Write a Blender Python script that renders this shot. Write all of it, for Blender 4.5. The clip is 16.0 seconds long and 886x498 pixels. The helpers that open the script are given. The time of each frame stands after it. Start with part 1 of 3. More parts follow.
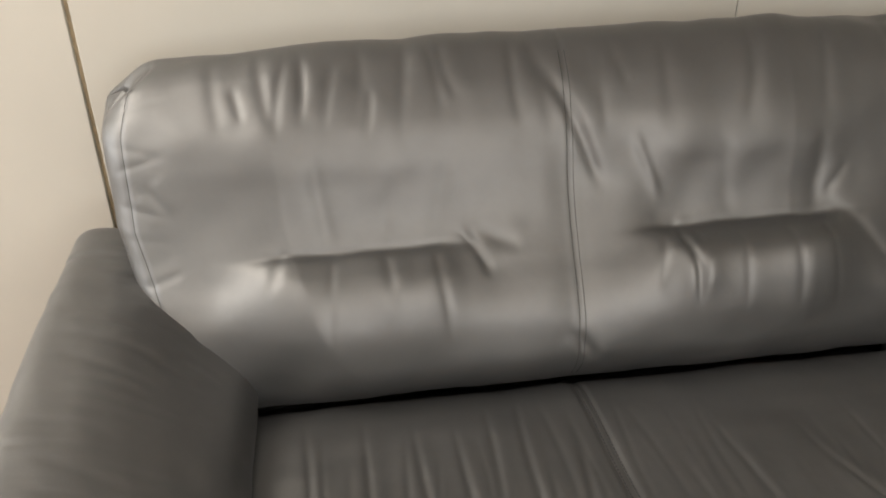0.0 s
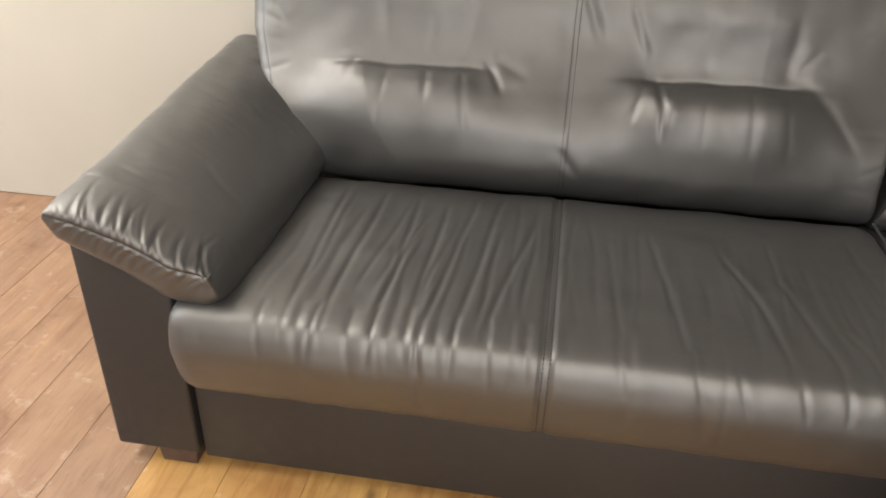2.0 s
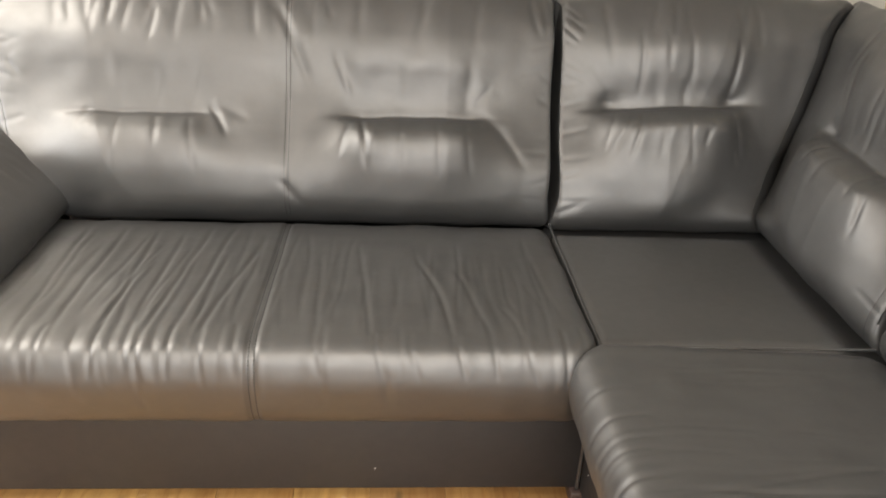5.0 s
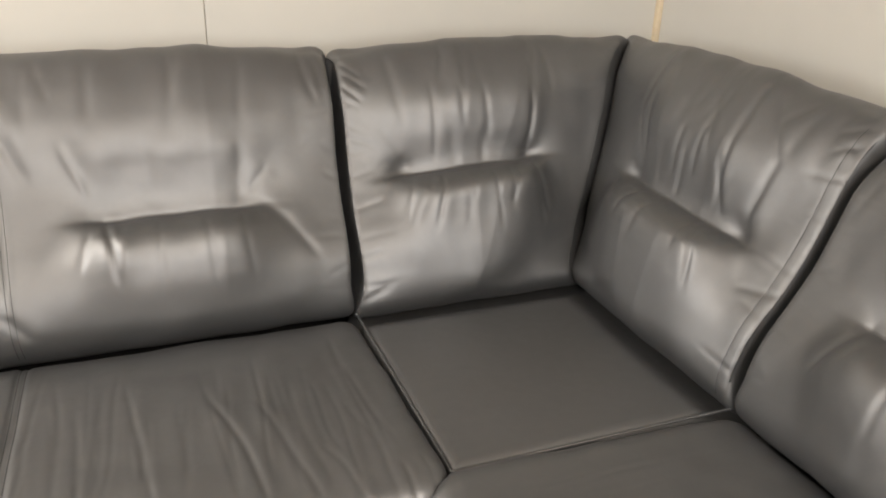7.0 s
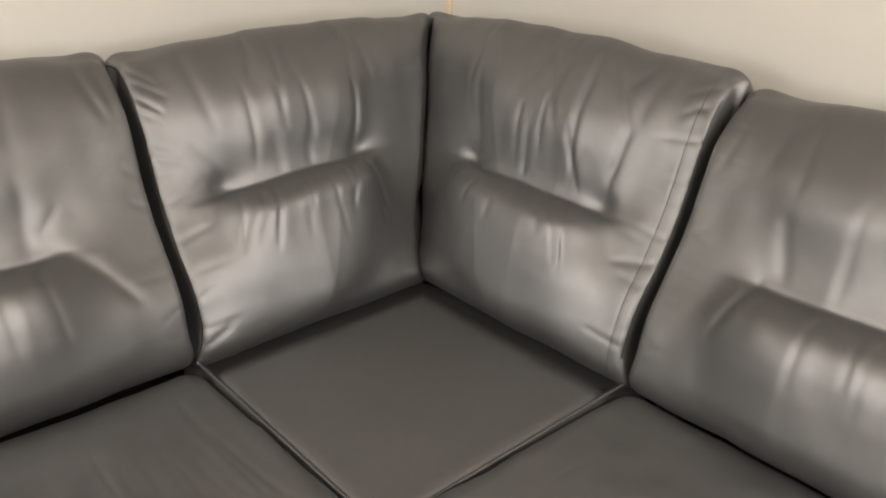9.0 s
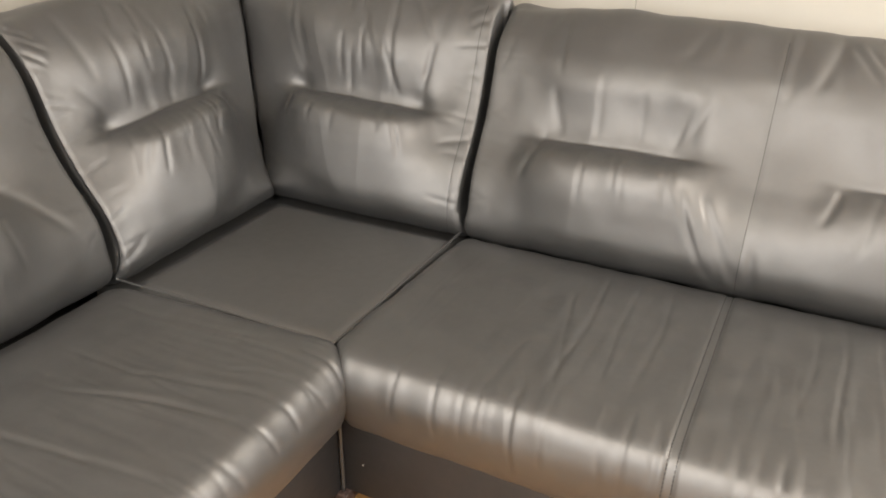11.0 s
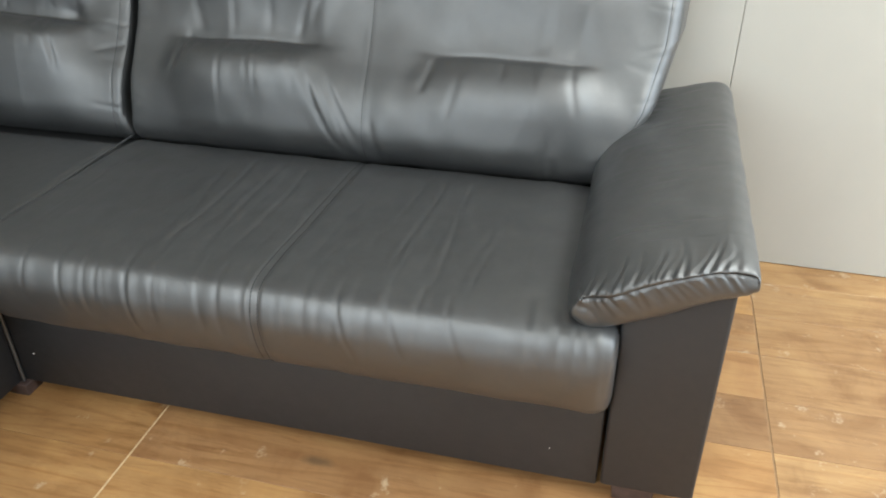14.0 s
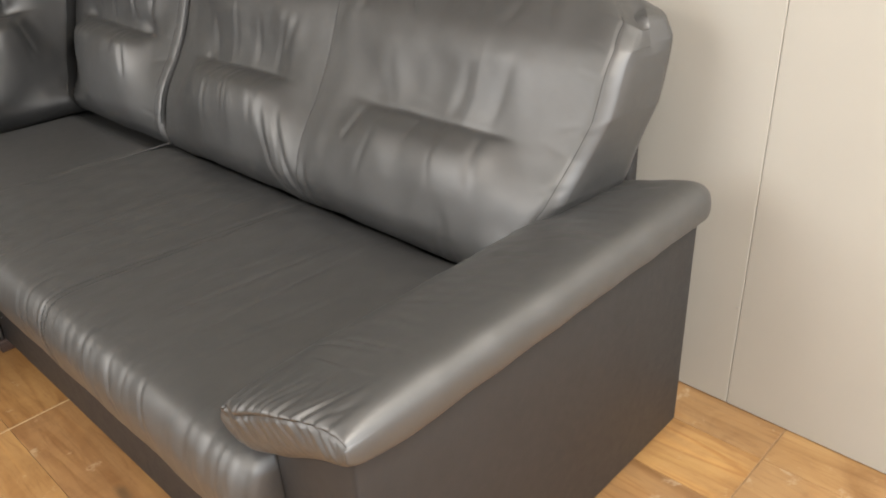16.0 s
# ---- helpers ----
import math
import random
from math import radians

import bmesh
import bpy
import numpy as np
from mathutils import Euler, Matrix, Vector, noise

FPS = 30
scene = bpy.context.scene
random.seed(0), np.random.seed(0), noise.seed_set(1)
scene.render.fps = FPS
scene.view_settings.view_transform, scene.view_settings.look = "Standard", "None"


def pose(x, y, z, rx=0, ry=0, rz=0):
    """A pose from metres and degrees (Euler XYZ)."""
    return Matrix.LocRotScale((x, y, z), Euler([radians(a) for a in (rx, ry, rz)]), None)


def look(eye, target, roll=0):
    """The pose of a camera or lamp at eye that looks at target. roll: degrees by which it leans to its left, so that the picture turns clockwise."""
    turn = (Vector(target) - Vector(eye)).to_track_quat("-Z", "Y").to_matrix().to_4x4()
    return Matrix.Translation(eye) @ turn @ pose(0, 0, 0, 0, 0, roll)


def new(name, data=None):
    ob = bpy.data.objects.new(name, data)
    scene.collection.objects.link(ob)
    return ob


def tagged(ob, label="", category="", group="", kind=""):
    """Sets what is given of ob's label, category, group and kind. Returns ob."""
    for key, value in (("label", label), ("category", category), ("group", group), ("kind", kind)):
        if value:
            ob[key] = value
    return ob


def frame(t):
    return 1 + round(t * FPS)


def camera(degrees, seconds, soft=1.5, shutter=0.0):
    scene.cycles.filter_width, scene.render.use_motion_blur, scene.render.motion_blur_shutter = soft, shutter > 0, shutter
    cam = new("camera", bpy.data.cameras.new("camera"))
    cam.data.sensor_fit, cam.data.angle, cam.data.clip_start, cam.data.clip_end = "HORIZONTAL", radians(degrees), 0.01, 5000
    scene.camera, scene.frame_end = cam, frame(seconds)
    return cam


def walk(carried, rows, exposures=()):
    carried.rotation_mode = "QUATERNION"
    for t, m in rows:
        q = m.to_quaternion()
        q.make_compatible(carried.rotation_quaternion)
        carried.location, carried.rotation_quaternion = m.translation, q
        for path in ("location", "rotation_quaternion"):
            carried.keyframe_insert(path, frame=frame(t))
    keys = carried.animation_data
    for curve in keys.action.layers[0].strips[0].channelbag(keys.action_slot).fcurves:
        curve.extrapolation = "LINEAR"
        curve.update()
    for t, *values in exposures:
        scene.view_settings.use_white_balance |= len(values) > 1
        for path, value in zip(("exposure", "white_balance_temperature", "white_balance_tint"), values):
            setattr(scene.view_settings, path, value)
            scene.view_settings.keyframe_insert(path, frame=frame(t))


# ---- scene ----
cam = camera(58.9, 16.0, soft=1.9)
PATH = [
    (0, (-1.132, -0.52, 1.361), (-0.871, 1.213, 0.398), -0.4),
    (0.5, (-0.999, -0.61, 1.342), (-1.022, 1.13, 0.356), -0.4),
    (1, (-0.936, -0.761, 1.309), (-1.076, 0.969, 0.316), 1.4),
    (1.5, (-0.804, -0.95, 1.286), (-1.061, 0.766, 0.292), 1.1),
    (2, (-0.733, -1.109, 1.282), (-0.992, 0.589, 0.258), 1.5),
    (2.5, (-0.616, -1.264, 1.322), (-0.883, 0.419, 0.275), 1.8),
    (3, (-0.549, -1.347, 1.321), (-0.781, 0.351, 0.29), 2.0),
    (3.5, (-0.5, -1.39, 1.333), (-0.668, 0.33, 0.326), 2.3),
    (4, (-0.466, -1.404, 1.345), (-0.55, 0.345, 0.378), 2.4),
    (6.5, (-0.44, -1.123, 1.337), (0.119, 0.612, 0.515), 3.0),
    (7, (-0.437, -1.004, 1.339), (0.254, 0.693, 0.537), 2.1),
    (7.5, (-0.397, -0.861, 1.32), (0.395, 0.798, 0.533), 1.2),
    (8, (-0.403, -0.719, 1.325), (0.548, 0.845, 0.519), 1.1),
    (10.5, (-0.96, -0.768, 1.298), (0.553, 0.214, 0.435), 0.3),
    (11, (-1.112, -0.795, 1.336), (0.489, -0.004, 0.436), 0.5),
    (11.5, (-1.216, -0.87, 1.356), (0.45, -0.266, 0.43), 0.3),
    (12, (-1.28, -0.982, 1.365), (0.412, -0.477, 0.426), -0.3),
    (12.5, (-1.37, -1.106, 1.349), (0.336, -0.657, 0.407), -0.3),
    (13, (-1.415, -1.187, 1.328), (0.293, -0.8, 0.362), 0.1),
    (13.5, (-1.321, -1.274, 1.299), (0.361, -0.882, 0.291), -0.0),
    (14, (-1.169, -1.365, 1.301), (0.484, -0.934, 0.262), -0.5),
    (14.5, (-0.998, -1.549, 1.295), (0.591, -0.971, 0.227), -2.0),
    (15, (-0.84, -1.777, 1.303), (0.635, -0.926, 0.254), -3.3),
    (15.5, (-0.629, -1.962, 1.261), (0.748, -0.906, 0.266), -3.2),
    (16, (-0.429, -2.175, 1.23), (0.822, -0.931, 0.287), -3.0),
]
EXPOSURES = [(0.0, 0.12, 6500, 10), (2.0, 0.20, 6500, 10), (3.0, 0.32, 6500, 10), (4.2, 0.50, 6500, 10), (6.5, 0.86, 6500, 11), (8.0, 0.78, 6550, 12), (10.5, 1.00, 6650, 11),
             (11.5, 0.90, 6650, 11), (12.5, 0.66, 6900, 12), (13.0, 0.48, 6550, 9), (13.5, 0.34, 5700, 4), (14.2, 0.30, 5500, 2), (14.6, 0.36, 5500, 3),
             (15.2, 0.38, 5850, 5), (16.0, 0.32, 6250, 10)]
walk(cam, [(t, look(eye, target, roll)) for t, eye, target, roll in PATH], EXPOSURES)

# ---- light ----
world = bpy.data.worlds.new("world")
scene.world = world
world.use_nodes = True
world.node_tree.nodes["Background"].inputs[0].default_value = (0.9, 0.93, 1.0, 1)
world.node_tree.nodes["Background"].inputs[1].default_value = 0.05


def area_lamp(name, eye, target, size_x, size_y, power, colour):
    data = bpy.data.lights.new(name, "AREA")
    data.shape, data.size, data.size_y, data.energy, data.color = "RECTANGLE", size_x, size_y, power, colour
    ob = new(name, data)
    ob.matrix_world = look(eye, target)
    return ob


# two unseen overhead lamps, added without fixtures to light the seats and cushions
area_lamp("added_overhead_lamp", (-0.4, -2.9, 2.56), (-0.4, -2.9, 0), 2.4, 0.8, 105, (1.0, 0.90, 0.77))
area_lamp("added_overhead_lamp", (-2.9, -0.1, 2.56), (-2.9, -0.1, 0), 0.8, 2.0, 90, (1.0, 0.91, 0.79))
area_lamp("daylight_south", (-0.3, -4.55, 1.48), (-0.3, 0.0, 0.9), 2.2, 1.4, 90, (0.96, 0.97, 0.98))
area_lamp("daylight_west", (-4.15, -0.1, 1.48), (0, -0.1, 0.85), 1.9, 1.4, 70, (0.96, 0.97, 0.98))

# ---- materials ----


def material(name):
    m = bpy.data.materials.new(name)
    m.use_nodes = True
    n = m.node_tree
    return m, n, n.nodes["Principled BSDF"]


def node(tree, kind, **values):
    nd = tree.nodes.new(kind)
    for key, value in values.items():
        nd.inputs[key].default_value = value
    return nd


def ramp(tree, fac, stops):
    r = tree.nodes.new("ShaderNodeValToRGB")
    el = r.color_ramp.elements
    while len(el) < len(stops):
        el.new(0.5)
    for e, (p, c) in zip(el, stops):
        e.position, e.color = p, (*c, 1) if len(c) == 3 else c
    tree.links.new(fac, r.inputs[0])
    return r


def leather(name, colour, rough, grain, mottled, coat, crumpled):
    """Coated leather: pebbled grain, faint mottling and uneven gloss."""
    m, tree, bsdf = material(name)
    pos = tree.nodes.new("ShaderNodeTexCoord")
    cloud = node(tree, "ShaderNodeTexNoise", Scale=7.0, Detail=4.0, Roughness=0.6)
    fine = node(tree, "ShaderNodeTexVoronoi", Scale=620.0)
    soft = node(tree, "ShaderNodeTexNoise", Scale=42.0, Detail=5.0, Roughness=0.65)
    for nd in (cloud, fine, soft):
        tree.links.new(pos.outputs["Object"], nd.inputs["Vector"])
    c = ramp(tree, cloud.outputs[0], [(0.3, [v * (1 - mottled) for v in colour]), (0.7, [v * (1 + mottled) for v in colour])])
    tree.links.new(c.outputs[0], bsdf.inputs["Base Color"])
    r = tree.nodes.new("ShaderNodeMapRange")
    r.inputs["From Min"].default_value, r.inputs["From Max"].default_value = 0.3, 0.7
    r.inputs["To Min"].default_value, r.inputs["To Max"].default_value = rough - 0.04, rough + 0.05
    tree.links.new(soft.outputs[0], r.inputs["Value"])
    tree.links.new(r.outputs[0], bsdf.inputs["Roughness"])
    b1 = node(tree, "ShaderNodeBump", Strength=grain, Distance=0.0006)
    b2 = node(tree, "ShaderNodeBump", Strength=0.10, Distance=0.003)
    b3 = node(tree, "ShaderNodeBump", Strength=crumpled, Distance=0.006)
    crumple = node(tree, "ShaderNodeTexNoise", Scale=16.0, Detail=3.0, Roughness=0.55, Distortion=1.2)
    tree.links.new(pos.outputs["Object"], crumple.inputs["Vector"])
    tree.links.new(crumple.outputs[0], b3.inputs["Height"])
    tree.links.new(b3.outputs[0], b2.inputs["Normal"])
    tree.links.new(fine.outputs["Distance"], b1.inputs["Height"])
    tree.links.new(soft.outputs[0], b2.inputs["Height"])
    tree.links.new(b2.outputs[0], b1.inputs["Normal"])
    tree.links.new(b1.outputs[0], bsdf.inputs["Normal"])
    bsdf.inputs["Specular IOR Level"].default_value = 1.0
    bsdf.inputs["Coat Weight"].default_value = coat
    bsdf.inputs["Coat Roughness"].default_value = rough - 0.04
    bsdf.inputs["Coat IOR"].default_value = 1.68
    return m


LEATHER = leather("black_leather", (0.0178, 0.0184, 0.0188), 0.54, 0.24, 0.12, 0.9, 0.10)
VINYL = leather("black_vinyl", (0.0135, 0.0132, 0.0143), 0.56, 0.35, 0.10, 0.05, 0.04)
VINYL.node_tree.nodes["Principled BSDF"].inputs["Specular IOR Level"].default_value = 0.7


def plain(name, colour, rough, scale=30.0, vary=0.06, bump=0.05):
    m, tree, bsdf = material(name)
    pos = tree.nodes.new("ShaderNodeTexCoord")
    n = node(tree, "ShaderNodeTexNoise", Scale=scale, Detail=5.0, Roughness=0.6)
    tree.links.new(pos.outputs["Object"], n.inputs["Vector"])
    c = ramp(tree, n.outputs[0], [(0.3, [v * (1 - vary) for v in colour]), (0.7, [v * (1 + vary) for v in colour])])
    tree.links.new(c.outputs[0], bsdf.inputs["Base Color"])
    bsdf.inputs["Roughness"].default_value = rough
    b = node(tree, "ShaderNodeBump", Strength=bump, Distance=0.002)
    tree.links.new(n.outputs[0], b.inputs["Height"])
    tree.links.new(b.outputs[0], bsdf.inputs["Normal"])
    return m


WALL = plain("painted_panel", (0.42, 0.406, 0.366), 0.55, 3.0, 0.03, 0.04)
JOINT = plain("joint_filler", (0.34, 0.27, 0.17), 0.7, 60.0, 0.2)
BATTEN = plain("pale_batten", (0.46, 0.38, 0.26), 0.6, 20.0, 0.1)
CEILING = plain("ceiling_paint", (0.52, 0.51, 0.49), 0.8, 5.0, 0.03)
FOOT = plain("dark_stained_wood", (0.065, 0.042, 0.036), 0.45, 50.0, 0.3)
THREAD = plain("black_thread", (0.02, 0.02, 0.02), 0.6, 200.0, 0.2)
SCREW = plain("steel", (0.35, 0.34, 0.32), 0.35, 200.0, 0.1)
PUTTY = plain("pale_putty", (0.55, 0.40, 0.22), 0.8, 60.0, 0.2)


def wood_floor(name, tones, fleck, worn):
    """Wood-look boards: long grain, knots and a tone that differs from board to board."""
    m, tree, bsdf = material(name)
    lk = tree.links.new
    pos = tree.nodes.new("ShaderNodeTexCoord")
    info = tree.nodes.new("ShaderNodeObjectInfo")
    shift = tree.nodes.new("ShaderNodeVectorMath")
    shift.operation = "SCALE"
    shift.inputs[0].default_value = (13.0, 31.0, 7.0)
    lk(info.outputs["Random"], shift.inputs["Scale"])
    add = tree.nodes.new("ShaderNodeVectorMath")
    lk(pos.outputs["Object"], add.inputs[0])
    lk(shift.outputs[0], add.inputs[1])
    stretch = tree.nodes.new("ShaderNodeMapping")
    stretch.inputs["Scale"].default_value = (1.0, 0.10, 1.0)
    lk(add.outputs[0], stretch.inputs["Vector"])
    grain = node(tree, "ShaderNodeTexNoise", Scale=80.0, Detail=9.0, Roughness=0.68, Distortion=0.9)
    broad = node(tree, "ShaderNodeTexNoise", Scale=11.0, Detail=4.0, Roughness=0.6, Distortion=1.6)
    lk(stretch.outputs[0], grain.inputs["Vector"])
    lk(stretch.outputs[0], broad.inputs["Vector"])
    swirl = node(tree, "ShaderNodeTexNoise", Scale=6.5, Detail=2.0, Roughness=0.45, Distortion=0.4)
    lk(stretch.outputs[0], swirl.inputs["Vector"])
    rings = tree.nodes.new("ShaderNodeMath")
    rings.operation = "MULTIPLY"
    rings.inputs[1].default_value = 62.0
    lk(swirl.outputs[0], rings.inputs[0])
    wave = tree.nodes.new("ShaderNodeMath")
    wave.operation = "SINE"
    lk(rings.outputs[0], wave.inputs[0])
    faint = 1.1 - 0.65 * worn
    c5 = ramp(tree, wave.outputs[0], [(0.0, (1.0, 1.0, 1.0)), (0.55, (0.98, 0.97, 0.95)), (0.85, [1 - v * faint for v in (0.20, 0.29, 0.38)]), (1.0, [1 - v * faint for v in (0.32, 0.43, 0.53)])])
    scuff = node(tree, "ShaderNodeTexNoise", Scale=16.0, Detail=6.0, Roughness=0.66)
    lk(add.outputs[0], scuff.inputs["Vector"])
    tone = ramp(tree, info.outputs["Random"], [(i / 3, c) for i, c in enumerate(tones)])
    c1 = ramp(tree, grain.outputs[0], [(0.28, (0.78, 0.71, 0.65)), (0.50, (1.0, 1.0, 1.0)), (0.75, (1.06, 1.05, 1.03))])
    c2 = ramp(tree, broad.outputs[0], [(0.30, (0.80, 0.74, 0.68)), (0.45, (0.97, 0.95, 0.93)), (0.56, (1.0, 1.0, 1.0)), (0.72, (1.14, 1.10, 1.0))])
    c3 = ramp(tree, scuff.outputs[0], [(0.66 - 0.08 * worn, (0, 0, 0)), (0.74, (0.75, 0.75, 0.75))])
    blot = node(tree, "ShaderNodeTexNoise", Scale=5.5, Detail=5.0, Roughness=0.6, Distortion=0.8)
    lk(add.outputs[0], blot.inputs["Vector"])
    c4 = ramp(tree, blot.outputs[0], [(0.33, [1 - v * (0.8 + 0.5 * worn) for v in (0.20, 0.26, 0.32)]), (0.44, (0.95, 0.92, 0.88)), (0.54, (1.03, 1.01, 0.97)), (0.68, (1.14, 1.16, 1.10))])

    def mix(mode, a, b, fac=1.0):
        x = tree.nodes.new("ShaderNodeMix")
        x.data_type, x.blend_type = "RGBA", mode
        if isinstance(fac, float):
            x.inputs[0].default_value = fac
        else:
            lk(fac, x.inputs[0])
        lk(a, x.inputs[6])
        if isinstance(b, tuple):
            x.inputs[7].default_value = b
        else:
            lk(b, x.inputs[7])
        return x.outputs[2]

    col = mix("MULTIPLY", tone.outputs[0], c1.outputs[0])
    col = mix("MULTIPLY", col, c2.outputs[0])
    col = mix("MULTIPLY", col, c4.outputs[0])
    col = mix("MULTIPLY", col, c5.outputs[0], broad.outputs[0])
    col = mix("MIX", col, (*fleck, 1), c3.outputs[0])
    # knots, each an oval with a dark heart
    for kx, ky, size in ((-1.264, -0.097, 0.016), (-0.040, -0.779, 0.015), (-0.078, -1.262, 0.009), (-1.039, -0.010, 0.014), (-0.409, 0.010, 0.010)):
        off = tree.nodes.new("ShaderNodeVectorMath")
        off.operation = "SUBTRACT"
        off.inputs[1].default_value = (kx, ky, 0.0)
        lk(pos.outputs["Object"], off.inputs[0])
        oval = tree.nodes.new("ShaderNodeVectorMath")
        oval.operation = "MULTIPLY"
        oval.inputs[1].default_value = (1.0, 0.40, 0.0)
        lk(off.outputs[0], oval.inputs[0])
        far = tree.nodes.new("ShaderNodeVectorMath")
        far.operation = "LENGTH"
        lk(oval.outputs[0], far.inputs[0])
        wob = tree.nodes.new("ShaderNodeMath")
        wob.operation = "MULTIPLY_ADD"
        wob.inputs[1].default_value = size * 1.6
        lk(scuff.outputs[0], wob.inputs[0])
        lk(far.outputs["Value"], wob.inputs[2])
        spot = tree.nodes.new("ShaderNodeMapRange")
        spot.inputs["From Min"].default_value, spot.inputs["From Max"].default_value = size * 1.10, size * 2.0
        spot.inputs["To Min"].default_value, spot.inputs["To Max"].default_value = 0.70, 0.0
        lk(wob.outputs[0], spot.inputs["Value"])
        col = mix("MIX", col, (0.10, 0.065, 0.035, 1), spot.outputs[0])
    lk(col, bsdf.inputs["Base Color"])
    r = ramp(tree, scuff.outputs[0], [(0.3, (0.34, 0.34, 0.34)), (0.75, (0.52, 0.52, 0.52))])
    lk(r.outputs[0], bsdf.inputs["Roughness"])
    b = node(tree, "ShaderNodeBump", Strength=0.15, Distance=0.001)
    lk(grain.outputs[0], b.inputs["Height"])
    lk(b.outputs[0], bsdf.inputs["Normal"])
    return m


WOOD = wood_floor("wood_board", ((0.35, 0.200, 0.080), (0.45, 0.276, 0.107), (0.31, 0.175, 0.076), (0.48, 0.301, 0.115)), (0.55, 0.41, 0.25), 0.3)
WORN = wood_floor("worn_board", ((0.21, 0.132, 0.090), (0.26, 0.162, 0.106), (0.18, 0.116, 0.086), (0.27, 0.174, 0.104)), (0.42, 0.33, 0.25), 1.0)
AGED = wood_floor("aged_board", ((0.28, 0.166, 0.078), (0.36, 0.222, 0.098), (0.25, 0.150, 0.076), (0.39, 0.246, 0.108)), (0.53, 0.42, 0.28), 0.75)
LINT = plain("lint", (0.8, 0.8, 0.78), 0.9)
SUBFLOOR = plain("floor_bedding", (0.26, 0.16, 0.08), 0.9, 40.0, 0.2)

# ---- mesh helpers ----


def mesh_object(name, verts, faces, mat, parent=None, label="", smooth=True):
    me = bpy.data.meshes.new(name)
    me.from_pydata([tuple(v) for v in np.asarray(verts, dtype=float).tolist()], [], faces)
    me.materials.append(mat)
    me.polygons.foreach_set("use_smooth", [smooth] * len(me.polygons))
    me.update()
    ob = new(name, me)
    if parent is not None:
        ob.parent = parent
    if label:
        tagged(ob, label)
    return ob


def part(name, bm, mat, parent, label="", smooth=True):
    me = bpy.data.meshes.new(name)
    bmesh.ops.recalc_face_normals(bm, faces=bm.faces)
    bm.to_mesh(me)
    bm.free()
    me.materials.append(mat)
    me.polygons.foreach_set("use_smooth", [smooth] * len(me.polygons))
    ob = new(name, me)
    ob.parent = parent
    if label:
        tagged(ob, label)
    return ob


def box(lo, hi, bevel=0.0, segments=2):
    bm = bmesh.new()
    bmesh.ops.create_cube(bm, size=1.0)
    lo, hi = Vector(lo), Vector(hi)
    for v in bm.verts:
        v.co = Vector([(lo[i] + hi[i]) / 2 + v.co[i] * (hi[i] - lo[i]) for i in range(3)])
    if bevel:
        bmesh.ops.bevel(bm, geom=bm.edges[:], offset=bevel, segments=segments, affect="EDGES", profile=0.5)
    return bm


def spline_loop(points, n):
    """A closed smooth loop through points, resampled evenly to n places."""
    p = np.array(points, dtype=float)
    a, b, c, d = np.roll(p, 1, 0), p, np.roll(p, -1, 0), np.roll(p, -2, 0)
    t = np.linspace(0, 1, 24, endpoint=False)[None, :, None]
    q = 0.5 * (2 * b[:, None] + (c - a)[:, None] * t + (2 * a - 5 * b + 4 * c - d)[:, None] * t ** 2 + (3 * b - a - 3 * c + d)[:, None] * t ** 3)
    q = q.reshape(-1, 2)
    q = np.vstack([q, q[:1]])
    s = np.concatenate([[0], np.cumsum(np.linalg.norm(np.diff(q, axis=0), axis=1))])
    at = np.linspace(0, s[-1], n, endpoint=False)
    return np.stack([np.interp(at, s, q[:, 0]), np.interp(at, s, q[:, 1])], 1)


def loop_normals(loop):
    t = np.roll(loop, -1, 0) - np.roll(loop, 1, 0)
    n = np.stack([t[:, 1], -t[:, 0]], 1)
    n /= np.linalg.norm(n, axis=1)[:, None] + 1e-9
    area = np.sum(loop[:, 0] * np.roll(loop[:, 1], -1) - loop[:, 1] * np.roll(loop[:, 0], -1))
    return n if area > 0 else -n


def grid_normals(g):
    du = np.gradient(g, axis=0)
    dv = np.roll(g, -1, 1) - np.roll(g, 1, 1)
    n = np.cross(du, dv)
    return n / (np.linalg.norm(n, axis=2)[..., None] + 1e-12)


def loft_faces(nu, nv):
    f = []
    for i in range(nu - 1):
        for j in range(nv):
            k = (j + 1) % nv
            f.append((i * nv + j, (i + 1) * nv + j, (i + 1) * nv + k, i * nv + k))
    return f


def lumps(a, b, scale, seed):
    """Smooth unevenness over two coordinates, from a few sine waves."""
    rng = np.random.RandomState(seed)
    out = np.zeros_like(a)
    for i in range(9):
        ang, ph, k = rng.uniform(0, math.pi), rng.uniform(0, 6.28), rng.uniform(0.6, 1.6) / scale
        out += np.sin((a * math.cos(ang) + b * math.sin(ang)) * k * 6.28 + ph) / 9
    return out


